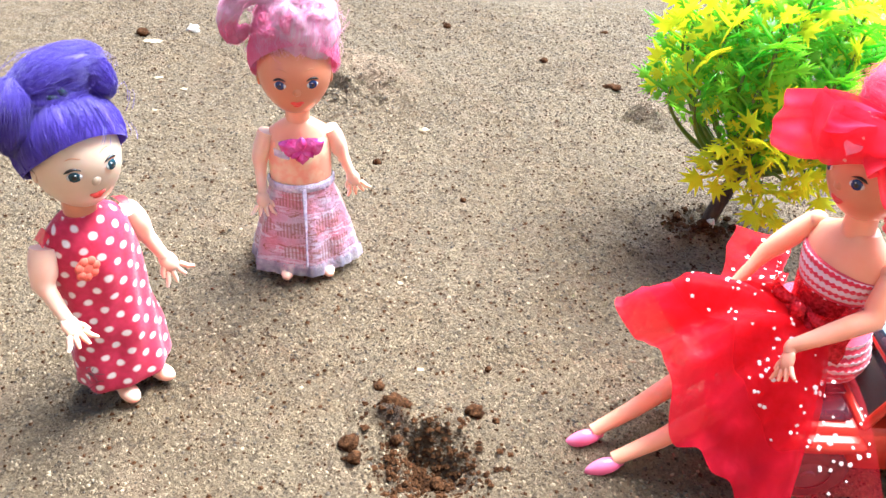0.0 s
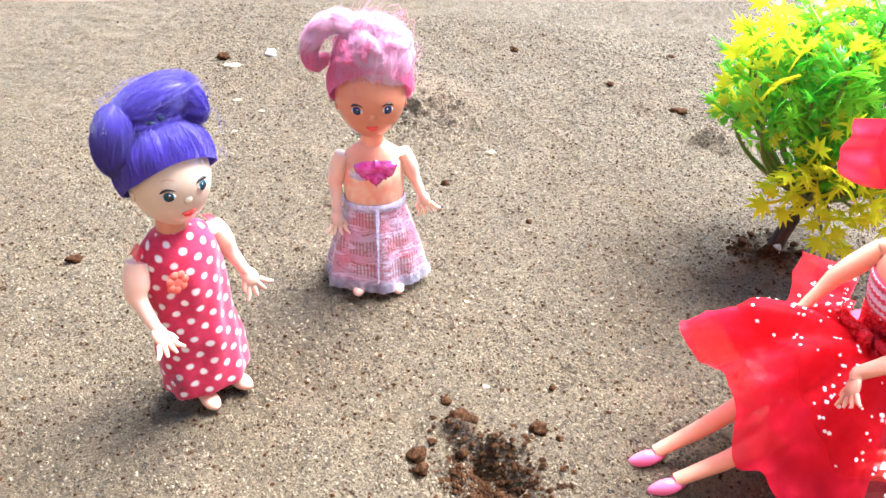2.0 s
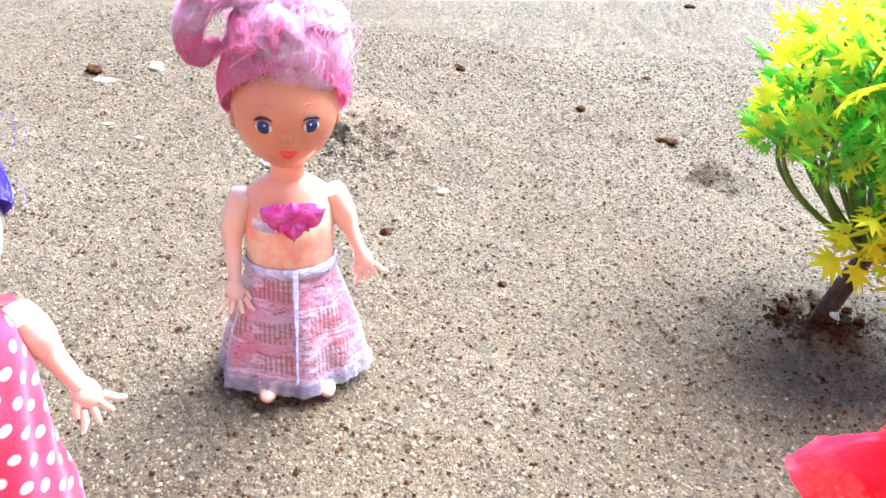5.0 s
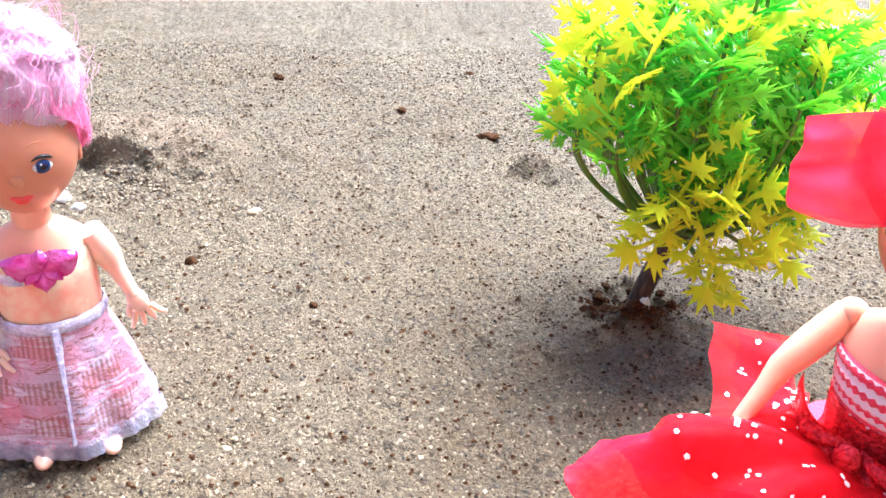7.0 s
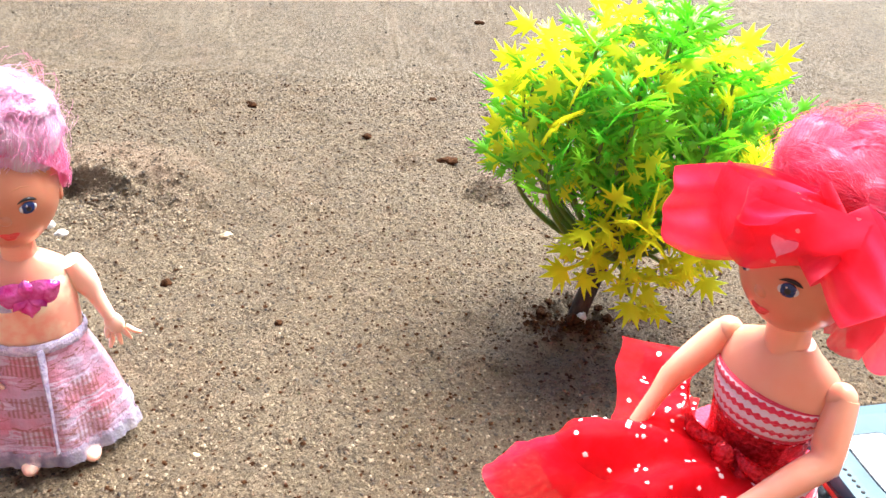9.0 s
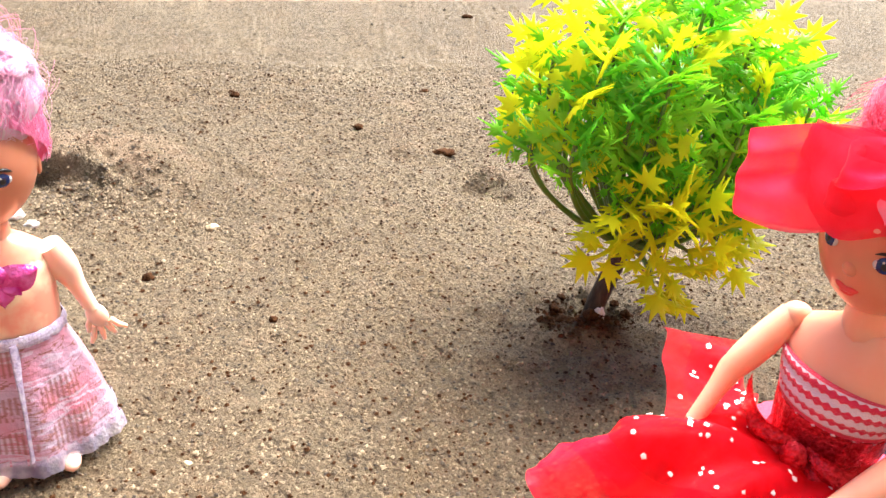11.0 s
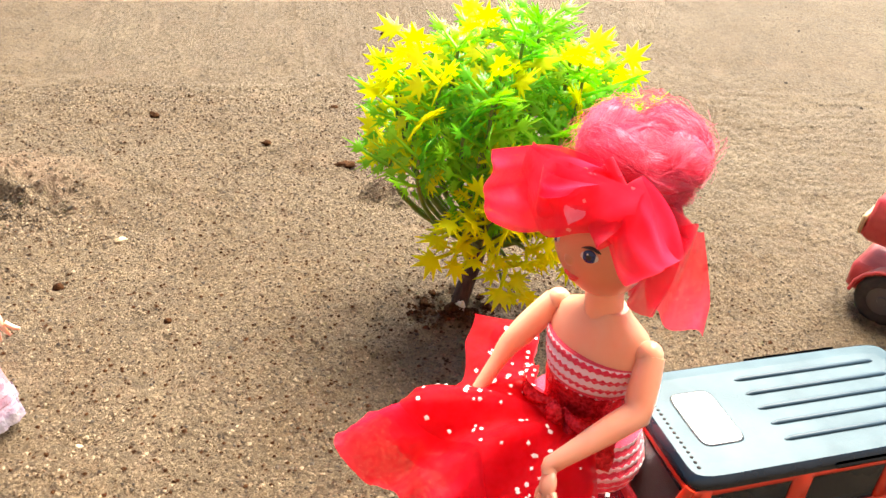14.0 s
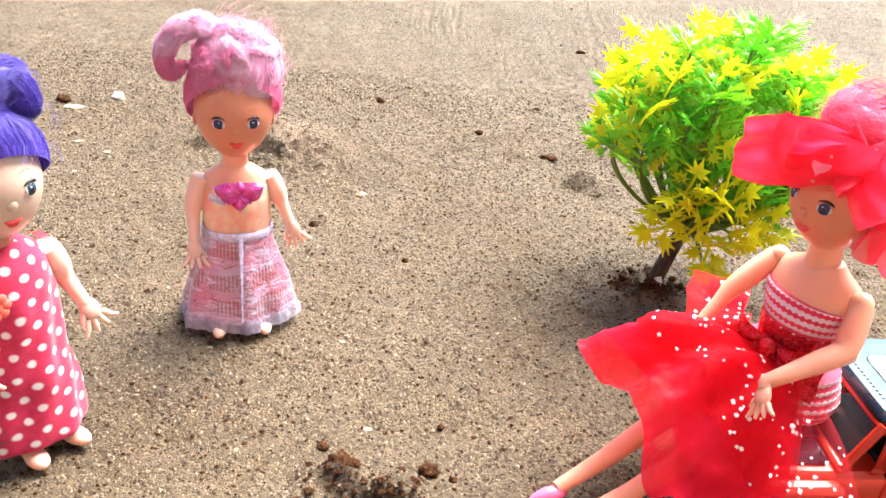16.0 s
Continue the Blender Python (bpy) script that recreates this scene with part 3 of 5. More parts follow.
# first term paints the shadow crescent under the mound's edge; the rest is dug soil
turned_and_shade = 0.95 * np.clip(0.55 * hump(X_, Y_, MOUND[0] - 0.006, MOUND[1] - 0.0030, 0.016, 0.0026, -0.14) + 1.7 * hump(X_, Y_, HOLE[0] + 0.008, HOLE[1] - 0.003, 0.010, 0.007) + 1.2 * hump(X_, Y_, HOLE[0] - 0.008, HOLE[1] + 0.010, 0.007, 0.004) + 2.1 * hump(X_, Y_, TREE[0] - 0.003, TREE[1] - 0.006, 0.011, 0.008) + 2.6 * soft_noise(X_, Y_, 0.006, 9) * (hump(X_, Y_, HOLE[0], HOLE[1], 0.02, 0.014) + hump(X_, Y_, TREE[0], TREE[1] - 0.004, 0.016, 0.012)) - 0.30, 0, 1)
# where the lit tops of mound and ridge are lightened
lit_tops = np.clip(1.5 * hump(X_, Y_, MOUND[0] + 0.008, MOUND[1] + 0.018, 0.036, 0.017, -0.25) + 1.2 * soft_noise(X_, Y_, 0.009, 11) - 0.25, 0, 0.92) + 0.7 * np.clip(1.4 * hump(X_, Y_, 0.107, 0.400, 0.013, 0.006, -0.35) - 0.4, 0, 1)
at_ = gm.attributes.new("lit_top", "FLOAT", "POINT")
at_.data.foreach_set("value", lit_tops.ravel().astype(np.float32))
at_ = gm.attributes.new("turned_and_shade", "FLOAT", "POINT")
at_.data.foreach_set("value", turned_and_shade.ravel().astype(np.float32))
ground = tagged(new("ground", gm), "trodden sandy brown earth with grit, crumbs and shallow hollows", "ground", kind="structure")


# unseen wall, added behind the camera to hold back sky light from -y
bw = bmesh.new()
bmesh.ops.create_cube(bw, size=1.0)
bmesh.ops.bevel(bw, geom=bw.edges[:], offset=0.004, segments=1, affect="EDGES")
wm = bpy.data.meshes.new("blocker_wall_south")
bw.to_mesh(wm)
bw.free()
wm.materials.append(MAT["wall"])
blocker_wall_south = tagged(new("blocker_wall_south", wm), "unseen plain brown wall added to block sky light from the south", "wall", kind="structure")
blocker_wall_south.matrix_world = pose(0, -1.40, 1.30) @ Matrix.Diagonal((6.0, 0.2, 2.7, 1))


def ground_z(x, y):
    return float(ground_height(np.array([float(x)]), np.array([float(y)]))[0])


# loose grit
rng = np.random.RandomState(5)
gb_v, gb_f = [], []
OCT = np.array([(1, 0, 0), (-1, 0, 0), (0, 1, 0), (0, -1, 0), (0, 0, 1), (0, 0, -1)], float)
OCF = [(0, 2, 4), (2, 1, 4), (1, 3, 4), (3, 0, 4), (2, 0, 5), (1, 2, 5), (3, 1, 5), (0, 3, 5)]


def scatter(n, xr, yr, lo, hi, power=3.0, normal=False):
    draw = rng.normal if normal else rng.uniform
    xs, ys = draw(*xr, n), draw(*yr, n)
    zs = ground_height(xs, ys)
    sz = lo + (hi - lo) * rng.rand(n) ** power
    for x, y, z, s in zip(xs, ys, zs, sz):
        o = len(gb_v)
        pts = OCT * (s * rng.uniform(0.55, 1.2, (6, 3)))
        a = rng.uniform(0, 6.28)
        c, q = math.cos(a), math.sin(a)
        for p in pts:
            gb_v.append((x + c * p[0] - q * p[1], y + q * p[0] + c * p[1], z + 0.6 * p[2] + 0.15 * s))
        gb_f.extend([(i + o, j + o, k + o) for i, j, k in OCF])


scatter(62000, (-0.22, 0.26), (0.13, 0.53), 0.00022, 0.0009, 2.4)
scatter(9000, (-0.17, 0.22), (0.14, 0.50), 0.00042, 0.00095, 2.0)
scatter(1600, (MOUND[0] + 0.012, 0.024), (MOUND[1] - 0.016, 0.009), 0.0003, 0.0012, 2.0, True)
scatter(2600, (-0.5, 0.7), (0.45, 0.95), 0.0005, 0.0016, 3.0)
grit_mesh = bpy.data.meshes.new("grit")
grit_mesh.from_pydata(gb_v, [], gb_f)
grit_mesh.materials.append(MAT["grit"])
tagged(new("grit", grit_mesh), "loose sandy grit and crumbs of earth scattered over the ground", "grit", kind="stuff")


# dark crumbs thrown out of the pit and round the tree's hole
gb_v, gb_f = [], []
scatter(900, (HOLE[0] + 0.004, 0.0085), (HOLE[1] - 0.001, 0.0065), 0.0003, 0.0016, 2.6, True)
scatter(900, (TREE[0] - 0.003, 0.0065), (TREE[1] - 0.006, 0.0045), 0.0003, 0.0017, 2.6, True)
scatter(17000, (-0.2, 0.24), (0.14, 0.52), 0.00025, 0.0010, 2.6)
crumb_mesh = bpy.data.meshes.new("soil_crumbs")
crumb_mesh.from_pydata(gb_v, [], gb_f)
crumb_mesh.materials.append(MAT["clod"])
tagged(new("soil_crumbs", crumb_mesh), "dark moist crumbs of dug soil in and round the pits", "soil", kind="stuff")


def lump(name, x, y, size, mat, label, category, flat=0.6, seed=0, long=1.0, turn=0.0):
    """A stone, clod or chip: an uneven ball sunk a little into the ground."""
    b = Build()
    off = Vector((seed * 3.1, seed * 1.7, 0))

    def shape(d):
        k = 1 + 0.55 * noise.noise(d * 1.7 + off) + 0.3 * noise.noise(d * 4.3 + off)
        return Vector((k * long, k, k * flat))
    b.ball((0, 0, 0), size, mat, nu=14, nv=9, shape=shape)
    ob = b.thing(name, pose(x, y, ground_z(x, y) + size * flat * 0.35, 0, 0, turn))
    return tagged(ob, label, category)


for i, (x, y, s) in enumerate(((0.0103, 0.1972, 0.0017), (0.0158, 0.1868, 0.0032), (0.0195, 0.1876, 0.0022), (0.0403, 0.1912, 0.0028), (0.0470, 0.1880, 0.0012), (0.0060, 0.1725, 0.0028), (0.0085, 0.1685, 0.0020), (0.0320, 0.1700, 0.0020), (0.0190, 0.1770, 0.0016), (0.0430, 0.2130, 0.0011))):
    tagged(lump("earth_clod", x, y, s, "clod", "dark moist crumb of dug earth beside the small pit", "clod", 0.75, i + 1), group="clods round the pit")
for i, (dx, dy, s) in enumerate(((-0.011, -0.007, 0.0034), (-0.004, -0.011, 0.0038), (0.004, -0.010, 0.0034), (0.010, -0.004, 0.003), (-0.012, 0.001, 0.003), (-0.008, 0.007, 0.0026), (0.009, 0.004, 0.0026), (0.001, 0.008, 0.0028), (-0.001, -0.006, 0.0024))):
    tagged(lump("earth_clod", TREE[0] + dx, TREE[1] + dy, s * 0.58, "clod", "dark moist crumb of earth heaped round the toy tree", "clod", 0.7, i + 20), group="clods round the tree")
for i, (x, y, s, f, l, t) in enumerate(((0.001, 0.361, 0.0019, 0.5, 1.3, 10), (0.091, 0.4265, 0.0032, 0.35, 1.5, -5), (-0.0035, 0.4895, 0.0022, 0.8, 1.0, 0), (0.0885, 0.4945, 0.0020, 0.6, 1.2, 30), (0.0545, 0.4465, 0.0018, 0.6, 1.2, 0), (-0.016, 0.333, 0.0018, 0.7, 1.0, 0), (0.129, 0.627, 0.0026, 0.5, 1.4, 0), (0.025, 0.306, 0.0013, 0.7, 1.0, 0), (-0.165, 0.433, 0.0030, 0.7, 1.1, 0), (-0.146, 0.243, 0.0024, 0.6, 1.4, 0))):
    lump("pebble", x, y, s, "clod" if i not in (0,) else "straw", "small dull brown pebble lying on the earth" if i else "small flat tan stone chip lying on the earth", "pebble", f, i + 40, l, t)
for i, (x, y, s, f, l, t) in enumerate(((-0.138, 0.439, 0.0028, 0.8, 1.1, 20), (-0.066, 0.3665, 0.0028, 0.9, 1.2, 0), (-0.059, 0.362, 0.0020, 0.7, 1.2, 50), (TREE[0] - 0.0010, TREE[1] - 0.0095, 0.0024, 1.3, 0.8, 0), (TREE[0] + 0.004, TREE[1] - 0.0075, 0.0015, 0.8, 1.2, 0))):
    lump("plaster_chip", x, y, s, "plaster", "small white crumbling plaster chip on the earth", "chip", f, i + 60, l, t)
for i, (x, y, s, l, t) in enumerate(((-0.153, 0.419, 0.0026, 1.8, 15), (-0.135, 0.382, 0.0012, 2.0, 10), (-0.121, 0.347, 0.0010, 3.0, 5), (-0.118, 0.372, 0.0010, 2.0, -10), (0.008, 0.250, 0.0007, 1.8, -20), (0.0215, 0.2085, 0.0008, 1.5, 5))):
    lump("dry_flake", x, y, s, "straw", "thin pale dry flake lying flat on the earth", "flake", 0.25, i + 80, l, t)

b = Build()
twig = [(0.0, 0.0, 0.0012), (0.010, -0.002, 0.0020), (0.019, -0.008, 0.0016), (0.027, -0.010, 0.0024), (0.038, -0.015, 0.0012)]
b.tube(twig, [0.0008, 0.0013, 0.0015, 0.0012, 0.0006], "straw", 8)
b.tube([twig[2], (0.022, 0.000, 0.0028), (0.027, 0.005, 0.0020)], [0.0010, 0.0008, 0.0005], "straw", 8)
tagged(b.thing("dry_twig", pose(-0.243, 0.274, ground_z(-0.225, 0.267))), "short forked dry twig lying on the earth", "twig")

# ---- dolls ----


def head_shape(d):
    """Broad forehead and cheeks, small chin, flattened face."""
    low = max(0.0, -d.z)
    w = 1.0 - 0.17 * low ** 2.6
    return Vector((w, 1.0 - 0.12 * low - (0.05 if d.y < 0 else 0.0), 1.0))


def face(b, c, r, skin, iris, low=0.0, eye=1.0):
    """Head with nose, painted eyes, brows and lips; it looks towards -y."""
    c = Vector(c)
    b.ball(c, r, skin, nu=32, nv=22, shape=head_shape)

    def on_face(ax, az, lift=0.0):
        az -= low
        d = Vector((math.sin(ax) * math.cos(az), -math.cos(ax) * math.cos(az), math.sin(az)))
        k = head_shape(d)
        p = Vector((d.x * r[0] * k.x, d.y * r[1] * k.y, d.z * r[2] * k.z))
        return c + p * (1 + lift), pose(0, 0, 0, -math.degrees(az) * 0.9, 0, math.degrees(ax))
    e = r[0] * eye
    for sx in (-1, 1):
        p, m = on_face(sx * 0.44, -0.06)
        b.ball(p, (0.140 * e, 0.03 * e, 0.086 * e), "white", m, 14, 8)
        p, m = on_face(sx * 0.44, -0.055, 0.008)
        b.ball(p, (0.112 * e, 0.03 * e, 0.104 * e), iris, m, 14, 8)
        p, m = on_face(sx * 0.44, -0.06, 0.014)
        b.ball(p, (0.068 * e, 0.03 * e, 0.068 * e), "dark", m, 10, 8)
        p, m = on_face(sx * 0.41, -0.015, 0.022)
        b.ball(p, (0.020 * e, 0.022 * e, 0.022 * e), "white", m, 8, 6)
        arc = [on_face(sx * (0.27 + 0.36 * t), 0.005 + 0.080 * math.sin(math.pi * (0.15 + 0.75 * t)), 0.004)[0] for t in (0, 0.2, 0.4, 0.6, 0.8, 1)]
        b.tube(arc, [0.006 * e, 0.018 * e, 0.026 * e, 0.030 * e, 0.028 * e, 0.008 * e], "dark", 6)
        arc = [on_face(sx * (0.22 + 0.34 * t), 0.21 + 0.07 * math.sin(math.pi * (0.1 + 0.7 * t)), -0.006)[0] for t in (0, 0.25, 0.5, 0.75, 1)]
        b.tube(arc, [0.004 * e, 0.008 * e, 0.010 * e, 0.008 * e, 0.003 * e], "brow", 6)
    e = r[0]
    p, m = on_face(0, -0.25 + 0.3 * low, -0.072)
    b.ball(p, (0.135 * e, 0.115 * e, 0.150 * e), skin, m, 18, 12)
    for sx in (-1, 1):
        p, m = on_face(sx * 0.075, -0.560 + 0.4 * low, -0.004)
        b.ball(p, (0.125 * e, 0.06 * e, 0.052 * e), "lips", m @ pose(0, 0, 0, 0, sx * -12, 0), 12, 8)
    p, m = on_face(0, -0.625 + 0.4 * low, -0.006)
    b.ball(p, (0.120 * e, 0.065 * e, 0.066 * e), "lips", m, 12, 8)
    for sx in (-1, 1):
        p, m = on_face(sx * 1.5, -0.12, -0.01)
        b.ball(p, (0.06 * e, 0.12 * e, 0.19 * e), skin, None, 10, 8)


def cap_point(c, r, phi, s, gather, lift=0.0, front=0.62):
    """A point of the hair that is combed from the hairline up to the gathering place."""
    c = Vector(c)
    f = 0.5 + 0.5 * math.cos(phi)
    el = -0.62 + (front + 0.62) * f ** 1.15
    a = Vector((math.sin(phi) * math.cos(el), -math.cos(phi) * math.cos(el), math.sin(el)))
    g = Vector(gather).normalized()
    w = a.angle(g)
    d = (a * math.sin((1 - s) * w) + g * math.sin(s * w)) / math.sin(w) if w > 1e-3 else a
    k = 1.035 + 0.10 * max(0.0, math.sin(math.pi * min(1.0, s * 1.1))) ** 0.8 + lift
    return c + Vector((d.x * r[0] * k, d.y * r[1] * k, d.z * r[2] * k))


def combed_cap(b, c, r, gather, mat, rnd, strands=240, front=0.62, thick=0.0003, wave=0.0):
    b.sheet(lambda u, v: cap_point(c, r, 2 * math.pi * u, v * 0.97, gather, 0.018 * noise.noise(Vector((math.sin(2 * math.pi * u) * 5, math.cos(2 * math.pi * u) * 5, v * 1.5))) * min(1, 4 * v), front), 96, 18, mat, (0.09, 0.02))
    for _ in range(strands):
        phi, l0, dphi = rnd.uniform(0, 2 * math.pi), rnd.uniform(0.0, 0.05), rnd.uniform(-0.1, 0.1)
        ph, wv = rnd.uniform(0, 6.28), wave * rnd.uniform(0.5, 1.2)
        s0 = rnd.uniform(-0.01, 0.03)
        path = [cap_point(c, r, phi + dphi * s + wv * math.sin(ph + 9 * s), s0 + (0.95 - s0) * s, gather, l0 * min(1.0, 0.2 + 3 * s), front) for s in (0, 0.14, 0.28, 0.42, 0.56, 0.7, 0.85, 1)]
        b.tube(path, [thick * k for k in (0.9, 1, 1.1, 1.1, 1, 1, 0.9, 0.7)], mat, 4, False)


def hair_lobe(b, c, r, turn, mat, rnd, strands=120, thick=0.0003, wave=0.0, core=True, fray=0.05):
    """A soft lock or bun: a core wound over by strands that run from pole to pole of its local z."""
    c = Vector(c)
    m = turn.to_3x3()
    if core:
        off = Vector((rnd.uniform(0, 50), rnd.uniform(0, 50), 0))

        def tress(d):
            a_ = math.atan2(d.x, -d.y)
            k_ = 1.0 + (0.10 + 0.4 * wave) * noise.noise(Vector((math.sin(a_) * 2.2, math.cos(a_) * 2.2, d.z * (0.8 + 6 * wave))) + off) + 0.05 * noise.noise(Vector((math.sin(a_) * 7, math.cos(a_) * 7, d.z * 1.5)) + off)
            return Vector((k_, k_, k_))
        b.ball(c, tuple(v * 0.97 for v in r), mat, turn, 44, 24, tress)
    for _ in range(strands):
        a, k = rnd.uniform(0, 6.283), 1.0 + rnd.uniform(-0.02, fray)
        ph, amp = rnd.uniform(0, 6.283), wave * rnd.uniform(0.4, 1.3)
        t0, t1 = rnd.uniform(-1.5, -1.0), rnd.uniform(1.0, 1.5)
        path = []
        for i in range(10):
            th = t0 + (t1 - t0) * i / 9
            aa = a + 0.5 * math.sin(th + ph) * 0.3 + amp * math.sin(ph + i * 1.9)
            kk = k * (1 + 0.5 * amp * math.cos(ph * 2 + i * 2.3))
            path.append(c + m @ Vector((r[0] * kk * math.cos(th) * math.cos(aa), r[1] * kk * math.cos(th) * math.sin(aa), r[2] * kk * math.sin(th))))
        b.tube(path, thick, mat, 4, False)


def stray_hairs(b, c, r, mat, rnd, n, thick=0.00009):
    for _ in range(n):
        d = Vector((rnd.uniform(-1, 1), rnd.uniform(-1, 1), rnd.uniform(-0.1, 1))).normalized()
        p = Vector(c) + Vector((d.x * r[0], d.y * r[1], d.z * r[2]))
        t = d.orthogonal().normalized()
        path = [p + d * (0.0007 + 0.0022 * math.sin(1.2 * k)) + t * 0.0035 * k for k in (0, 0.35, 0.7, 1.0, 1.4)]
        b.tube(path, thick, mat, 3, False)


def curls(b, c, r, mat, rnd, n, thick=0.00012, size=0.0016, low=-0.2, reach=1.0, lift=0.10, n_side=3):
    """Locks that coil about over an ellipsoid, down to the height low of its local z."""
    c = Vector(c)
    for _ in range(n):
        while True:
            d = Vector((rnd.gauss(0, 1), rnd.gauss(0, 1), rnd.gauss(0, 1))).normalized()
            if d.z > low:
                break
        t = d.orthogonal().normalized()
        t = (Matrix.Rotation(rnd.uniform(0, 6.283), 3, d) @ t).normalized()
        ph, turn, rad, k0 = rnd.uniform(0, 6.283), rnd.uniform(0.5, 0.95), size * rnd.uniform(0.35, 1.0), 1.0 + lift * rnd.uniform(-0.5, 1.0)
        w = thick * rnd.uniform(0.6, 1.3)
        path = []
        for i in range(14):
            s_ = t.cross(d).normalized()
            q = Vector((d.x * r[0], d.y * r[1], d.z * r[2])) * k0
            path.append(c + q + s_ * rad * math.cos(ph + turn * i) + d * rad * (0.3 + 0.8 * math.sin(ph + turn * i)))
            d = (d + t * 0.06 * reach + s_ * rnd.uniform(-0.03, 0.03)).normalized()
            t = (t - d * t.dot(d)).normalized()
        b.tube(path, [w * min(1.0, 0.35 + 0.25 * min(i, 13 - i)) for i in range(14)], mat, n_side, False)


def bare_arm(b, pts, skin, palm_mat, r0=0.0036, spread_to=1, finger=0.0042):
    """Upper arm, forearm and a small mitten palm with four fingers and a thumb."""
    pts = [Vector(p) for p in pts]
    dense, rad = [], []
    for i in range(len(pts) - 1):
        for k in range(4):
            t = k / 4
            dense.append(pts[i].lerp(pts[i + 1], t))
            f = (i + t) / (len(pts) - 1)
            rad.append(r0 * (0.85 + 0.25 * math.sin(math.pi * min(1, f * 1.6)) - 0.42 * f))
    dense.append(pts[-1])
    rad.append(r0 * 0.45)
    b.tube(dense, rad, skin, 14)
    d = (pts[-1] - pts[-2]).normalized()
    side = d.cross(Vector((0.3 * spread_to, -1.0, 0.3))).normalized() * (1 if spread_to > 0 else -1)
    turn = Matrix((side, d.cross(side), d)).transposed().to_4x4()
    b.ball(pts[-1] + d * r0 * 0.5, (r0 * 0.68, r0 * 0.40, r0 * 0.90), palm_mat, turn, 14, 10)
    for k in range(4):
        o = side * r0 * (k - 1.5) * 0.38
        q = pts[-1] + d * r0 * 1.1 + o
        b.tube([q, q + d * finger * 0.45 + o * 0.6, q + d * finger * (0.85 - 0.1 * abs(k - 1.3)) + o * 1.25], [r0 * 0.21, r0 * 0.2, r0 * 0.12], palm_mat, 7)
    o = side * r0 * -0.7
    q = pts[-1] + d * r0 * 0.5 + o * 0.6
    b.tube([q, q + o * 0.6 + d * finger * 0.3, q + o * 0.9 + d * finger * 0.6], [r0 * 0.24, r0 * 0.22, r0 * 0.14], palm_mat, 7)


def foot(b, x, y, rot, skin, r=0.0042, leg_to=None):
    m = pose(x, y, 0, 0, 0, rot)
    b.ball(m @ Vector((0, -0.0022, r * 0.62)), (r * 0.72, r * 1.35, r * 0.62), skin, m, 18, 10)
    b.tube([m @ Vector((0, 0.001, r * 0.6)), m @ Vector((0, 0.001, 0.010)), leg_to or m @ Vector((0, 0.001, 0.02))], [r * 0.66, r * 0.62, r * 0.75], skin, 14)


# purple-haired doll in the dotted dress
rnd = random.Random(11)
b = Build()
HR = (0.0130, 0.0130, 0.0152)
FACE_R = (0.0114, 0.0122, 0.0150)
HC = Vector((0.0, 0.0, 0.0768))
b.tube([(0, 0, 0.054), (0, 0, 0.068)], [0.0046, 0.0040], "skin", 16)
hb = Build()
face(hb, HC, FACE_R, "skin_pale", "iris_teal", 0.0, 1.2)
G = (0.0, 0.30, 1.0)
combed_cap(hb, HC, HR, G, "purple_hair", rnd, 900, 0.56, 0.00004, 0.05)
hair_lobe(hb, (0.0020, 0.0030, 0.0968), (0.0064, 0.0070, 0.0118), pose(0, 0, 0, 0, 80, 0), "purple_hair", rnd, 700, 0.00004, 0.09, True, 0.10)
hair_lobe(hb, (-0.0110, 0.0020, 0.0900), (0.0057, 0.0064, 0.0092), pose(0, 0, 0, 0, 14, 0), "purple_hair", rnd, 600, 0.00004, 0.09, True, 0.10)
hair_lobe(hb, (0.0098, 0.0020, 0.0950), (0.0050, 0.0060, 0.0072), pose(0, 0, 0, 0, -24, 0), "purple_hair", rnd, 500, 0.00004, 0.09, True, 0.10)
hair_lobe(hb, (0.000, 0.0030, 0.0930), (0.0100, 0.0080, 0.0040), pose(0, 0, 0, 0, 0, 0), "purple_hair", rnd, 300, 0.00005, 0.08)
for dx, dz, wide, tilt in ((-0.0016, 0.0004, 0.0024, 28), (0.0012, -0.0002, 0.0026, -18), (0.0002, 0.0016, 0.0017, 60)):
    hb.ball((dx, -0.0034, 0.0932 + dz), (wide, 0.0012, 0.0011), "clip", pose(0, 0, 0, 0, tilt, 0), 14, 8)
curls(hb, (0.001, 0.003, 0.0955), (0.0150, 0.0080, 0.0085), "purple_hair", rnd, 70, 0.00003, 0.0010, -0.2, 1.6, 0.06)
stray_hairs(hb, (0.003, 0.002, 0.082), (0.0140, 0.0130, 0.012), "purple_hair", rnd, 40, 0.00005)
b.take(hb, pose(0.0022, -0.0010, 0, 0, 0, -6))
DRESS_RINGS = [(0.0060, 0.0142, 0.0118), (0.0068, 0.0145, 0.0120), (0.013, 0.0140, 0.0115), (0.021, 0.0132, 0.0108), (0.029, 0.0126, 0.0102), (0.037, 0.0121, 0.0098), (0.044, 0.0120, 0.0096), (0.050, 0.0120, 0.0090), (0.0545, 0.0116, 0.0080), (0.0580, 0.0100, 0.0062), (0.0600, 0.0072, 0.0050), (0.0606, 0.0050, 0.0043)]
dress = []
for (z0, a0, c0), (z1, a1, c1_) in zip(DRESS_RINGS, DRESS_RINGS[1:]):
    for k in range(4):
        f = k / 4
        dress.append((0, 0, z0 + (z1 - z0) * f, a0 + (a1 - a0) * f, c0 + (c1_ - c0) * f))
dress.append((0, 0, *DRESS_RINGS[-1]))
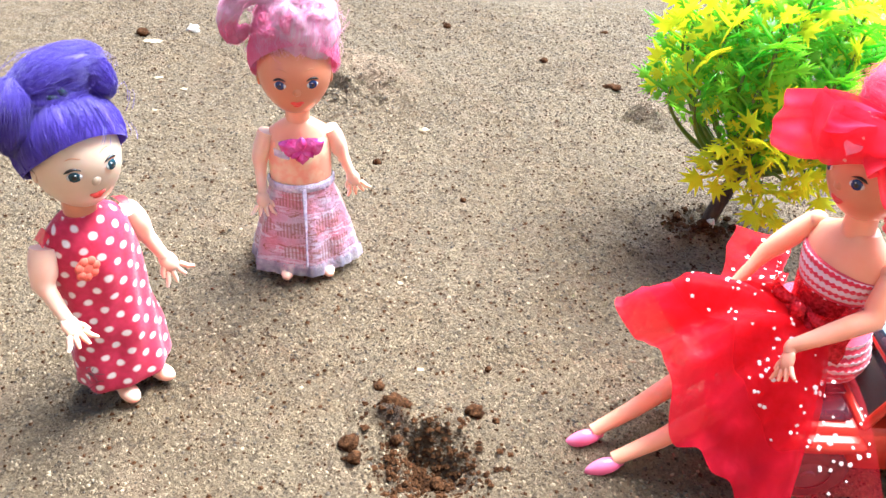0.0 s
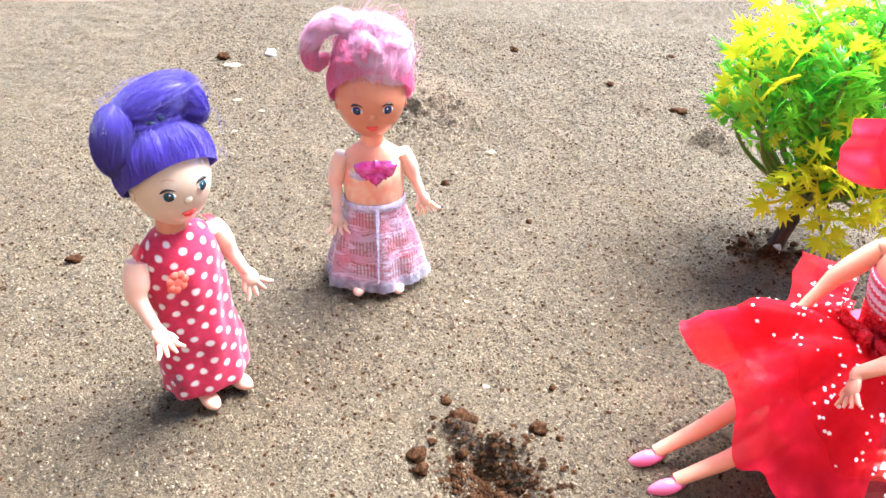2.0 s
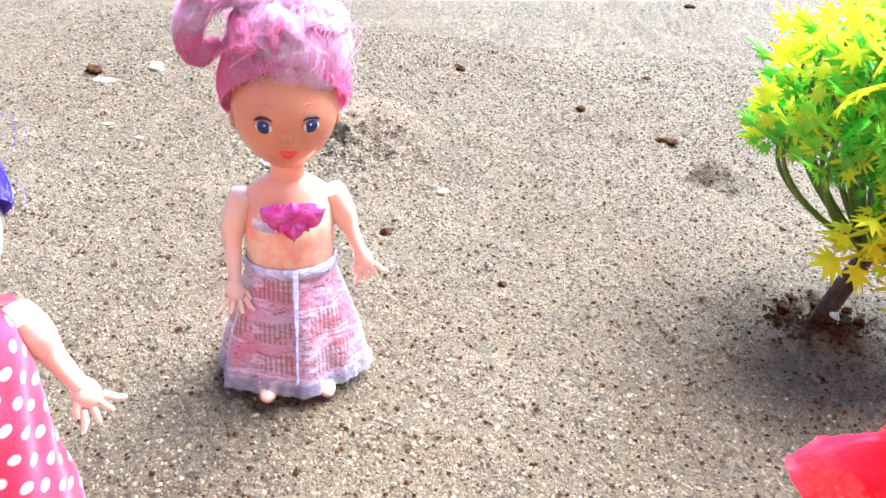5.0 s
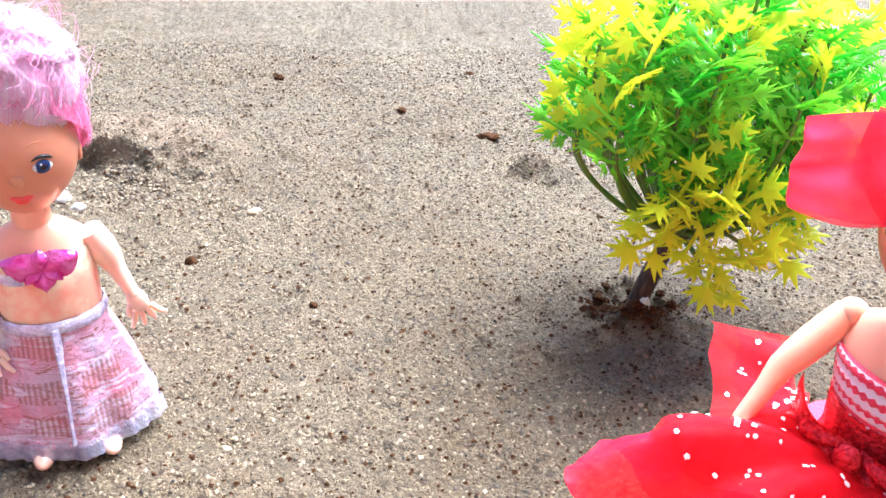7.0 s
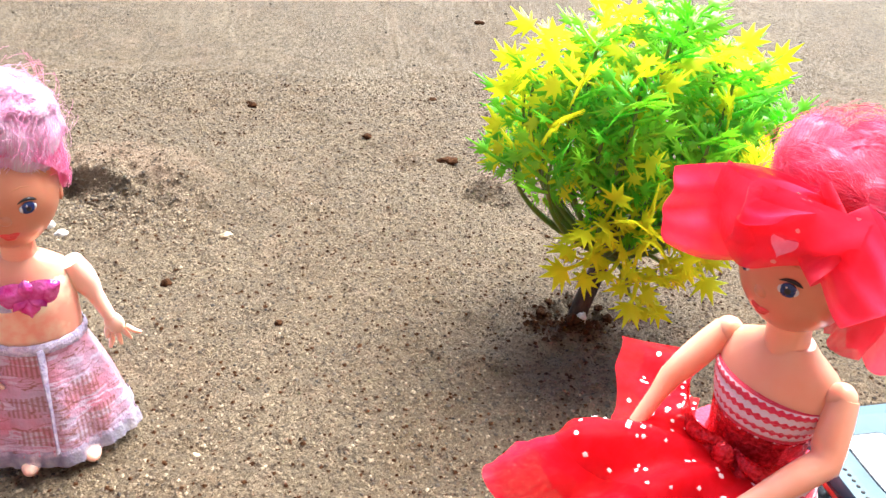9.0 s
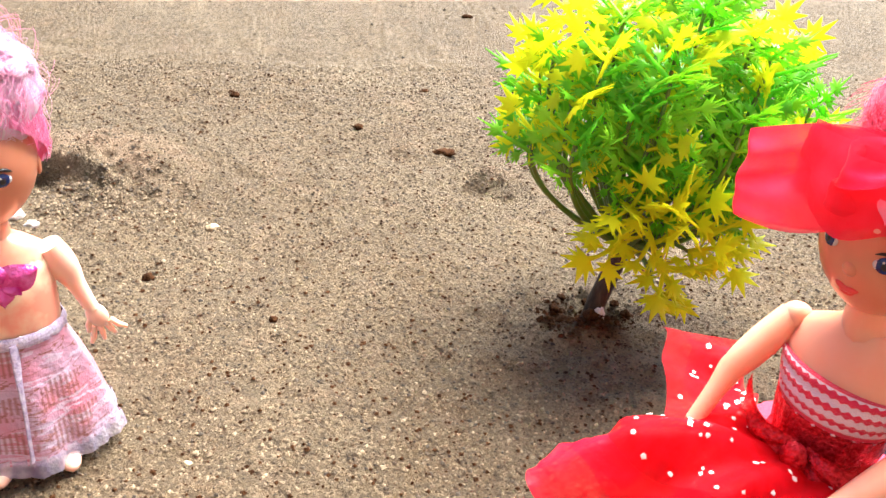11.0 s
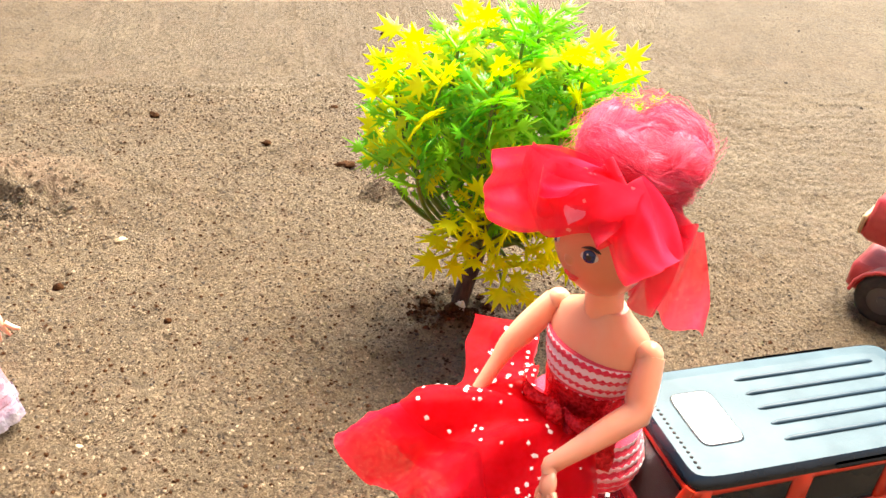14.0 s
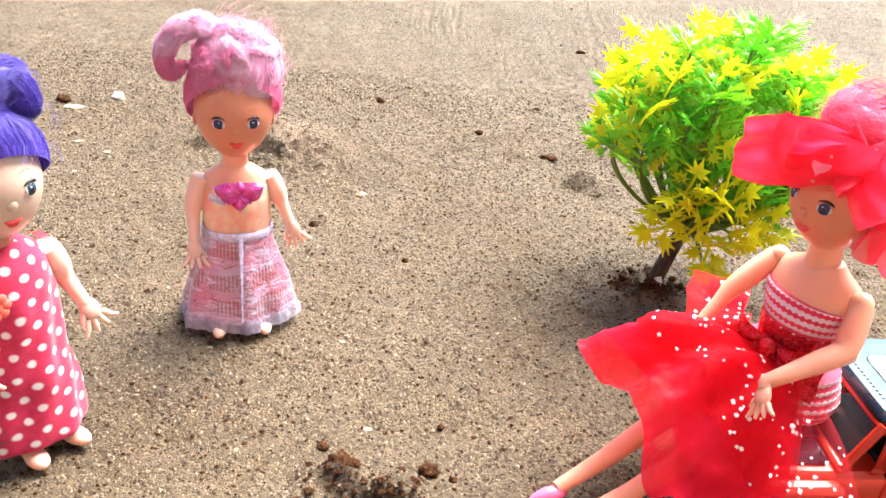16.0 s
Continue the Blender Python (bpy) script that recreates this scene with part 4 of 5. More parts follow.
b.loft(dress, "dot_cloth", 64, True, lambda a, z: (0.035 * math.sin(5 * a + 40 * z) + 0.030 * math.sin(9 * a - 220 * z) + 0.030 * math.sin(320 * z + 2 * a) * math.exp(-((z - 0.024) / 0.010) ** 2)) * max(0.0, min(1.0, (0.0515 - z) / 0.006)))
b.ball((-0.0066, -0.0088, 0.0490), (0.0030, 0.0012, 0.0029), "coral_felt", None, 14, 8)
for k in range(7):
    a = k * 2 * math.pi / 7
    b.ball((-0.0066 + 0.0023 * math.cos(a), -0.0095, 0.0490 + 0.0023 * math.sin(a)), (0.0014, 0.0006, 0.0014), "coral_felt", None, 8, 6)
b.sheet(lambda u, v: Vector((-0.0105 - 0.0034 * v, -0.002 + 0.005 * u - 0.002 * v, 0.0582 - 0.0012 * v + 0.0013 * math.sin(3.1 * u))), 6, 5, "organza")
b.sheet(lambda u, v: Vector((0.0100 + 0.0030 * v, -0.003 + 0.006 * u, 0.0585 - 0.001 * v + 0.0010 * math.sin(3.1 * u))), 6, 5, "organza")
bare_arm(b, [(-0.0124, 0.0, 0.0548), (-0.0158, -0.0015, 0.0450), (-0.0156, -0.0090, 0.0370)], "skin_arm", "skin_arm", 0.0039, 1, 0.0052)
bare_arm(b, [(0.0124, 0.0, 0.0548), (0.0158, 0.0005, 0.0455), (0.0185, -0.0035, 0.0365)], "skin_arm", "skin_arm", 0.0039, -1, 0.0052)
foot(b, -0.0050, -0.0065, -6, "skin_foot", 0.0038)
foot(b, 0.0058, -0.0065, 10, "skin_foot", 0.0038)
for _ in range(9):
    x0, z0 = rnd.uniform(-0.0145, -0.0115), rnd.uniform(0.007, 0.017)
    b.tube([(x0, -0.007, z0), (x0 - 0.002, -0.008, z0 + rnd.uniform(-0.002, 0.003)), (x0 + rnd.uniform(-0.003, 0.002), -0.0085, z0 + rnd.uniform(-0.003, 0.002))], 0.0001, "thread", 3, False)
purple_doll = b.thing("doll", pose(-0.0665, 0.1900, 0.0, 0, 0, 57) @ pose(0, 0, 0.0004, -4, 0, 0))
tagged(purple_doll, "small doll with violet hair bun and crimson dotted dress", "doll", "standing dolls")

# pink-haired doll in the lilac skirt
rnd = random.Random(12)
b = Build()
HR = (0.0133, 0.0131, 0.0158)
FACE_R = (0.0119, 0.0122, 0.0154)
HC = Vector((0.0, 0.0, 0.0730))
b.tube([(0, 0, 0.048), (0, 0, 0.064)], [0.0044, 0.0036], "skin_peach", 16)
face(b, HC, FACE_R, "skin", "iris", 0.06, 1.22)
b.loft([(0, 0, 0.0320, 0.0104, 0.0086), (0, 0, 0.038, 0.0106, 0.0088), (0, 0, 0.044, 0.0107, 0.0086), (0, 0, 0.0485, 0.0104, 0.0076), (0, 0, 0.0500, 0.0098, 0.0066)], "bodice_pink", 40, True, lambda a, z: 0.012 * math.sin(14 * a + 300 * z))
b.loft([(0, 0, 0.0490, 0.0102, 0.0070), (0, 0, 0.0520, 0.0096, 0.0058), (0, 0, 0.0542, 0.0064, 0.0046), (0, 0, 0.0554, 0.0040, 0.0036)], "skin_peach", 30)
folds = lambda a, z: (0.05 * math.sin(6 * a + 1) + 0.03 * math.sin(11 * a) + 0.012 * math.sin(600 * z + 3 * a)) * min(1, (0.036 - z) / 0.022)
b.loft([(0, 0, 0.0052, 0.0188, 0.0158), (0, 0, 0.010, 0.0178, 0.0148), (0, 0, 0.017, 0.0160, 0.0132), (0, 0, 0.024, 0.0136, 0.0114), (0, 0, 0.030, 0.0114, 0.0096), (0, 0, 0.0335, 0.0110, 0.0092)], "brocade", 96, False, folds)
b.loft([(0, 0, 0.0022, 0.0196, 0.0165), (0, 0, 0.0040, 0.0194, 0.0163), (0, 0, 0.0066, 0.0188, 0.0157)], "lace", 96, False, lambda a, z: folds(a, 0.0052) + 0.02 * math.sin(30 * a))
b.loft([(0, 0, 0.0318, 0.0114, 0.0096), (0, 0, 0.0326, 0.0116, 0.0098), (0, 0, 0.0340, 0.0113, 0.0095), (0, 0, 0.0346, 0.0109, 0.0091)], "satin_lilac", 64, False, lambda a, z: 0.012 * math.sin(17 * a + 900 * z) + 0.008 * math.sin(29 * a))
b.tube([(0.0005, -0.0099, 0.0332), (0.0004, -0.0112, 0.027), (0.0006, -0.0131, 0.018), (0.0003, -0.0160, 0.006)], [0.0013, 0.0012, 0.0012, 0.0013], "satin_lilac", 8, True, 0.25)
for deg_, L in ((28, 0.0085), (90, 0.0060), (152, 0.0085), (270, 0.0058), (215, 0.0045), (325, 0.0045)):
    a = radians(deg_)

    def petal(u, v):
        w = (u - 0.5) * 0.0072 * math.sin(math.pi * (0.16 + 0.82 * v)) * (L / 0.0085)
        return Vector((0.0005 + L * v * math.cos(a) + w * math.sin(a), -0.0091 - 0.0012 * math.sin(2.6 * v) + 0.003 * abs(u - 0.5), 0.0472 + 0.85 * L * v * math.sin(a) - w * math.cos(a)))
    b.sheet(petal, 6, 8, "glitter_pink")
b.sheet(lambda u, v: Vector((-0.0086 + 0.0050 * u, -0.0082 - 0.0010 * math.sin(3 * u), 0.0462 + 0.0026 * v - 0.002 * u)), 8, 4, "satin_lilac")
bare_arm(b, [(-0.0102, 0.0, 0.0512), (-0.0136, 0.000, 0.0405), (-0.0136, -0.0060, 0.0305)], "skin_arm", "skin_arm", 0.0035, 1, 0.0048)
bare_arm(b, [(0.0102, 0.0, 0.0512), (0.0138, 0.0005, 0.0425), (0.0172, -0.0015, 0.0340)], "skin_arm", "skin_arm", 0.0035, -1, 0.0050)
foot(b, -0.0070, -0.0105, -6, "skin_foot", 0.0033, Vector((-0.0042, -0.0040, 0.020)))
foot(b, 0.0068, -0.0105, 6, "skin_foot", 0.0033, Vector((0.004079999999999999, -0.0040, 0.020)))
G = (-0.15, 0.25, 1.0)
combed_cap(b, HC, HR, G, "pink_hair", rnd, 900, 0.72, 0.00005, 0.08)
DOME = Vector((0.0014, 0.0015, 0.0850))
DOME_R = (0.0128, 0.0118, 0.0132)
hair_lobe(b, DOME, DOME_R, pose(0, 0, 0, 0, 12, 0), "lit_pink_hair", rnd, 500, 0.00005, 0.2, True, 0.03)
for k in range(46):
    # small waved tufts laid over the crown, the sunlit copy mostly towards +x
    zz = rnd.uniform(0.02, 1.0)
    a = rnd.uniform(0, 2 * math.pi)
    q = math.sqrt(1 - zz * zz)
    d = Vector((q * math.cos(a), q * math.sin(a), zz))
    at = DOME + Vector((d.x * DOME_R[0], d.y * DOME_R[1], d.z * DOME_R[2])) * 0.97
    side = d.cross(Vector((rnd.uniform(-1, 1), rnd.uniform(-1, 1), rnd.uniform(-1, 1)))).normalized()
    turn = side.to_track_quat("Z", "Y").to_matrix().to_4x4()
    size = rnd.uniform(0.0014, 0.0023)
    hair_lobe(b, at, (size, size, size * rnd.uniform(1.5, 2.3)), turn, "lit_pink_hair" if d.x + rnd.uniform(-0.6, 0.6) > -0.3 else "pink_hair", rnd, 70, 0.00005, 0.3, True, 0.14)
curls(b, DOME, (0.0136, 0.0126, 0.0140), "pink_curl", rnd, 150, 0.00006, 0.0011, 0.12, 0.9, 0.05, 3)
curls(b, DOME, (0.0142, 0.0132, 0.0146), "pink_curl", rnd, 60, 0.00004, 0.0018, 0.2, 1.6, 0.08)
for phi in range(-60, 151, 7):
    # short curled locks over the hairline
    q0 = cap_point(HC, HR, radians(phi), 0.02, G, 0.0, 0.72)
    q1 = cap_point(HC, HR, radians(phi + 3), 0.45, G, 0.05, 0.72)
    for _ in range(7):
        ph = rnd.uniform(0, 6.283)
        jit = Vector((rnd.uniform(-1, 1), rnd.uniform(-1, 1), rnd.uniform(-1, 1))) * 0.0007
        b.tube([q0.lerp(q1, i / 9) + jit + Vector((0.0006 * math.cos(ph + 1.3 * i), -0.0006 * abs(math.sin(ph + 1.3 * i)), 0.0004 * math.sin(ph + 1.3 * i))) + (q0 - HC).normalized() * 0.0009 * math.sin(math.pi * i / 9) for i in range(10)], 0.00007, "pink_hair" if rnd.random() < 0.6 else "pink_curl", 3, False)
# a hanging lock, looped over at the side, its upper half in the sunlit copy
loop_path = [Vector(p) for p in ((-0.0060, 0.0, 0.0975), (-0.0115, -0.0005, 0.0985), (-0.0165, -0.001, 0.0955), (-0.0195, -0.001, 0.0900), (-0.0190, -0.001, 0.0850), (-0.0165, -0.001, 0.0838), (-0.0145, -0.0005, 0.0862))]
for k_, (p, q) in enumerate(zip(loop_path, loop_path[1:])):
    way_ = (q - p).normalized()
    turn_ = way_.to_track_quat("Z", "Y").to_matrix().to_4x4()
    rr_ = (0.0040, 0.0040, 0.0035, 0.0030, 0.0026, 0.0020)[k_]
    hair_lobe(b, (p + q) / 2, (rr_ * 0.8, rr_ * 0.9, (q - p).length * 0.95), turn_, "lit_pink_hair" if k_ < 3 else "pink_hair", rnd, 160, 0.00005, 0.25, True, 0.14)
    curls(b, (p + q) / 2, (rr_, rr_, rr_ * 1.1), "pink_curl", rnd, 24, 0.00006, 0.0009, -1.0, 0.9, 0.05, 3)
stray_hairs(b, (0.0, 0.001, 0.087), (0.0150, 0.0135, 0.0145), "pink_hair", rnd, 70, 0.00004)
pink_doll = b.thing("doll", pose(-0.0285, 0.2585, 0.0, 0, 0, 18) @ pose(0, 0, 0.0004, -4, 0, 0))
tagged(pink_doll, "small doll with curly pink hair and lilac brocade skirt", "doll", "standing dolls")

# seated doll in the red dress
rnd = random.Random(13)
b = Build()
HC = Vector((-0.0017, -0.0010, 0.0889))
HR2 = (0.0126, 0.0126, 0.0140)
b.tube([(0, 0.001, 0.064), (-0.0015, 0.000, 0.082)], [0.0046, 0.0038], "skin_peach", 16)
hb = Build()
face(hb, (0, 0, 0), (0.0112, 0.0118, 0.0134), "skin", "iris", -0.13, 1.2)
b.take(hb, Matrix.Translation(HC) @ pose(0, 0, 0, 2, 0, -8))
b.loft([(0, 0, 0.0590, 0.0118, 0.0080), (0, 0.0005, 0.0640, 0.0124, 0.0070), (0, 0.001, 0.0680, 0.0112, 0.0056), (0, 0.001, 0.0704, 0.0070, 0.0045), (0, 0.001, 0.0722, 0.0046, 0.0040)], "skin_peach", 32)
ribs = [(0.0530 + 0.00051 * k, 0.0098 + 0.0024 * min(1, k / 18) + (0.00035 if k % 4 in (1, 2) else 0), 0.0080 + 0.0014 * math.sin(math.pi * min(1, k / 20)) + (0.00035 if k % 4 in (1, 2) else 0)) for k in range(20)]
b.loft([(0, 0, z, rx, ry) for z, rx, ry in ribs], "knit", 64, True, lambda a, z: 0.008 * math.sin(32 * a))
b.loft([(0, 0, 0.0420, 0.0104, 0.0090), (0, 0, 0.0465, 0.0096, 0.0084), (0, 0, 0.0542, 0.0106, 0.0089)], "sequin", 56, True, lambda a, z: 0.03 * math.sin(17 * a + 900 * z))
b.loft([(0, 0, 0.0300 + 0.0006 * k, 0.0160 - 0.0022 * abs(k - 8) / 12 + (0.0004 if k % 4 in (1, 2) else 0), 0.0138 - 0.002 * abs(k - 8) / 12 + (0.0004 if k % 4 in (1, 2) else 0)) for k in range(23)], "knit", 64, True, lambda a, z: 0.008 * math.sin(36 * a))
for sx in (-1, 1):
    b.sheet(lambda u, v: Vector((sx * (0.001 + 0.0128 * u), -0.0102 - 0.0036 * math.sin(math.pi * u) + 0.0035 * u + 0.0006 * math.sin(14 * v + 5 * u), 0.0478 - 0.001 * u + (v - 0.5) * (0.0045 + 0.0125 * u))), 14, 12, "sequin")
    b.sheet(lambda u, v: Vector((sx * (0.0012 + 0.0080 * u + 0.004 * (v - 0.5) * u), -0.0112 - 0.0030 * u, 0.0470 - 0.0095 * u + (v - 0.5) * 0.0050 * (0.6 + u))), 10, 8, "sequin")
b.ball((0, -0.0116, 0.0478), (0.0026, 0.0018, 0.0034), "sequin", None, 14, 10)
bare_arm(b, [(-0.0130, 0.0005, 0.0665), (-0.0166, -0.0100, 0.0560), (-0.0172, -0.0220, 0.0425)], "skin_peach", "skin_peach", 0.0032, 1, 0.0034)
bare_arm(b, [(0.0130, 0.0005, 0.0665), (0.0160, -0.0055, 0.0560), (0.0102, -0.0250, 0.0492), (0.0112, -0.0262, 0.0480)], "skin_peach", "skin_peach", 0.0033, -1, 0.0046)
b.ball((0.0124, 0.0005, 0.0664), 0.0030, "skin_peach", None, 14, 10)
b.ball((-0.0124, 0.0005, 0.0664), 0.0030, "skin_peach", None, 14, 10)
for hx, kx, fx, fy in ((-0.006, -0.0125, -0.0164, -0.0590), (0.006, 0.0010, -0.0055, -0.0595)):
    b.tube([(hx, -0.004, 0.037), ((hx + kx) / 2, -0.018, 0.030), (kx, -0.033, 0.0190), ((kx + fx) / 2, -0.047, 0.0105), (fx, fy, 0.0045)], [0.0046, 0.0042, 0.0032, 0.0026, 0.0020], "skin_peach", 16)
    mt = pose(fx, fy - 0.0030, 0.0027, 14, 0, -16)
    b.ball(mt.translation, (0.0024, 0.0056, 0.0026), "shoe", mt, 18, 10, lambda d: Vector((1.0 - 0.25 * max(0, -d.y), 1, 0.75 if d.z < 0 else 1.0)))
    b.tube([(fx, fy + 0.0022, 0.0054), (fx, fy + 0.0034, 0.0010)], [0.0020, 0.0011], "shoe", 10)


def lerp_table(a, table):
    for (a0, v0), (a1, v1) in zip(table, table[1:]):
        if a0 <= a <= a1:
            t = (a - a0) / (a1 - a0)
            t = t * t * (3 - 2 * t)
            return tuple(p + (q - p) * t for p, q in zip(v0, v1))
    return table[-1][1]


SKIRT = [(-180, (0.018, 0.036)), (-140, (0.022, 0.042)), (-118, (0.0300, 0.0480)), (-88, (0.0330, 0.0500)), (-68, (0.0300, 0.0270)), (-56, (0.0340, 0.0230)), (-43, (0.0450, 0.0350)), (-31, (0.0550, 0.0420)), (-10, (0.0470, 0.0330)), (10, (0.0470, 0.0200)), (32, (0.0470, 0.0070)), (55, (0.0430, 0.0030)), (90, (0.046, 0.014)), (130, (0.024, 0.031)), (180, (0.018, 0.036))]


def skirt_point(a, s, lift, reach, ruff):
    """A flounce that springs from the waist, bulges over the lap and falls to its hem."""
    r1, z1 = lerp_table(a, SKIRT)
    t = radians(a)
    r = 0.008 + (r1 * reach - 0.008) * s
    z = 0.0430 + (z1 - 0.0430) * s ** 1.7 + 0.007 * math.sin(math.pi * min(1, s * 1.05)) * (0.4 + 0.6 * math.cos(t * 0.5)) + lift
    w = s * s * ruff
    z += s * (1.2 - s) * ruff * 0.0042 * math.sin(13 * t + 5 * s)
    r += w * 0.0020 * math.sin(9 * t + 1.0) + w * 0.001 * math.sin(23 * t)
    z += w * 0.0026 * math.sin(11 * t + 3 * s) + w * 0.0011 * math.sin(27 * t + 2)
    p = Vector((r * math.sin(t), -r * math.cos(t) - 0.001, z))
    p += Vector((0.3 * math.sin(t), -0.3 * math.cos(t), 1.0)) * s * ruff * (0.0022 * noise.noise(p * 130 + Vector((lift * 9000, 0, 0))) + 0.0009 * noise.noise(p * 360))
    p.z = max(0.0015, p.z)
    return p


b.sheet(lambda u, v: skirt_point(-66 + 112 * u, v, 0.0, 1.0, 1.0), 170, 34, "satin_red")
b.sheet(lambda u, v: skirt_point(-66 + 106 * u, v * 0.8, -0.0016, 0.96, 1.2), 120, 22, "organza")


def flecks_on(fn, n, seed, lo=0.00045, hi=0.00095):
    """Small ragged flecks glued to a sheet of net."""
    r = random.Random(seed)
    for _ in range(n):
        u, v = r.uniform(0.03, 0.97), math.sqrt(r.uniform(0.02, 0.96))
        p = fn(u, v)
        du, dv = (fn(u + 0.01, v) - p).normalized(), (fn(u, v - 0.01) - p)
        nrm = du.cross(dv).normalized()
        dv = nrm.cross(du)
        if nrm.z < 0:
            nrm = -nrm
        size, k, a0 = r.uniform(lo, hi), r.choice((4, 5, 6)), r.uniform(0, 6.283)
        rim_ = [p + nrm * 0.00025 + (du * math.cos(a0 + 6.283 * q / k) + dv * math.sin(a0 + 6.283 * q / k)) * size * r.uniform(0.7, 1.2) for q in range(k)]
        b.add(rim_ + [p + nrm * 0.0004], [(q, (q + 1) % k, k) for q in range(k)], "fleck")


def over_lap(u, v):
    return skirt_point(-64 + 112 * u, v * (0.68 + 0.08 * math.sin(9 * u)), 0.0016, 1.0, 1.0)


b.sheet(over_lap, 150, 24, "tulle")
flecks_on(over_lap, 78, 3, 0.00035, 0.00075)


def over_side(u, v):
    """The end of the net that lies down the side over the car."""
    top_ = Vector((0.0100, -0.0120, 0.0400)).lerp(Vector((0.0150, -0.0060, 0.0390)), u)
    low_ = Vector((0.0300, -0.0330, 0.0170)).lerp(Vector((0.0430, -0.0120, 0.0180)), u)
    return top_.lerp(low_, v) + Vector((0, 0, 0.004 * math.sin(math.pi * v) + 0.0012 * math.sin(8 * u + 3 * v)))


b.sheet(over_side, 30, 24, "clear_net")
flecks_on(over_side, 28, 4, 0.0004, 0.0008)


def flounce(u, v):
    """The flared net layer that stands out behind the arm, with a straight hem."""
    hem = Vector((-0.0396, 0.0031, 0.0458)).lerp(Vector((-0.0165, -0.0260, 0.0470)), u)
    hip = Vector((-0.0240, 0.0100, 0.0475)).lerp(Vector((-0.0080, -0.0080, 0.0455)), u)
    return hem.lerp(hip, v) + Vector((0, 0, 1)) * (0.0016 * math.sin(7 * u + 2 * v) + 0.0009 * math.sin(17 * u - 3 * v)) + Vector((0.7, 0.7, 0)) * 0.0006 * math.sin(13 * u)


b.sheet(flounce, 40, 20, "tulle")
flecks_on(flounce, 28, 5, 0.00035, 0.0007)
b.sheet(lambda u, v: flounce(u, 0.32 + 0.68 * v) + Vector((0, 0, -0.0022 + 0.001 * math.sin(11 * u))), 40, 16, "satin_red")
b.sheet(lambda u, v: flounce(u, 0.42 + 0.58 * v) + Vector((0, 0, -0.0042)), 30, 12, "organza")

# hair, bow and ribbon
G = (0.0, 0.35, 1.0)
combed_cap(b, HC, HR2, G, "red_hair", rnd, 500, 0.66, 0.00010)
BUN = Vector((-0.0012, 0.0045, 0.1050))
hair_lobe(b, BUN + Vector((0, 0, -0.0015)), (0.0108, 0.0105, 0.0085), pose(0, 0, 0, 8, 0, 0), "red_hair", rnd, 200, 0.00006, 0.10, True, 0.08)
for k in range(6):
    a = k * math.pi / 3 + 0.3
    at = BUN + Vector((0.0078 * math.cos(a), 0.0074 * math.sin(a), 0.0014 + 0.0020 * math.sin(2.3 * k)))
    hair_lobe(b, at, (0.0052, 0.0058, 0.0084), pose(0, 0, 0, 0, 0, math.degrees(a)) @ pose(0, 0, 0, 78 + 14 * math.sin(k * 1.9), 0, 0), "red_hair", rnd, 160, 0.00004, 0.2, True, 0.12)
curls(b, BUN + Vector((0, 0, 0.0010)), (0.0130, 0.0126, 0.0102), "red_hair", rnd, 110, 0.00004, 0.0020, 0.0, 2.0, 0.08)
stray_hairs(b, BUN, (0.0132, 0.0130, 0.0098), "red_hair", rnd, 60, 0.00004)
KN = Vector((0.0055, -0.0118, 0.1060))
b.tube([KN + Vector((-0.0040, 0.0004, 0.0042)), KN, KN + Vector((0.0032, 0.0010, -0.0052))], [0.0009, 0.0013, 0.0009], "organza", 10)


def bow_loop(way, wide, length, width, puff, droop=0.0, sag=0.0, pinch=0.22):
    """One loop of a ribbon bow: out from the knot and back, opening towards its end."""
    way, wide = Vector(way).normalized(), Vector(wide).normalized()
    out = way.cross(wide).normalized()

    def fn(u, v):
        t = 2 * math.pi * v
        s = 0.5 - 0.5 * math.cos(t)
        w = width * (pinch + (1 - pinch) * math.sin(math.pi * 0.5 * min(1, s * 1.35))) * (1 - 0.05 * s ** 6)
        p = KN + way * length * s + out * puff * math.sin(t) * (0.5 + 0.5 * s) + wide * w * (u - 0.5)
        p += out * (0.0010 * math.sin(8 * u + 5 * s + length * 900) + 0.0005 * math.sin(17 * u - 7 * v)) * (0.3 + 0.7 * s) + Vector((0, 0, -droop * s * s - sag * math.sin(math.pi * s) * (1 - 1.25 * u)))
        return p
    b.sheet(fn, 24, 44, "organza")


bow_loop((-1.0, -0.10, -0.36), (-0.16, 0.20, 1), 0.0312, 0.0152, 0.0030, 0.0, 0.0022, 0.30)


def brow_flap(u, v):
    """The front fold of the bow, drooping over the forehead to the brows."""
    x = -0.0150 + 0.0262 * u
    low_ = 0.0999 - 0.0060 * math.sin(math.pi * min(1.0, 0.12 + 0.95 * u)) + 0.0016 * u
    z = 0.1085 - 0.0018 * abs(u - 0.6) + (low_ - 0.1085) * v
    y = -0.0126 - 0.0066 * math.sin(math.pi * (0.12 + 0.76 * u)) * (0.45 + 0.55 * math.sin(math.pi * (0.15 + 0.6 * v)))
    return Vector((x, y - 0.0007 * math.sin(9 * u + 4 * v) * v, z + 0.0005 * math.sin(12 * u) * v))


b.sheet(brow_flap, 28, 20, "organza")
b.sheet(lambda u, v: brow_flap(u, v * 0.93) + Vector((0, 0.0014, 0.0004)), 28, 20, "organza")
bow_loop((0.74, -0.20, -0.62), (0.66, 0.10, 0.74), 0.0165, 0.0130, 0.0030, 0, 0, 0.75)
bow_loop((-0.30, -0.62, -0.72), (0.80, -0.2, -0.55), 0.0088, 0.0125, 0.0026, 0, 0, 0.8)
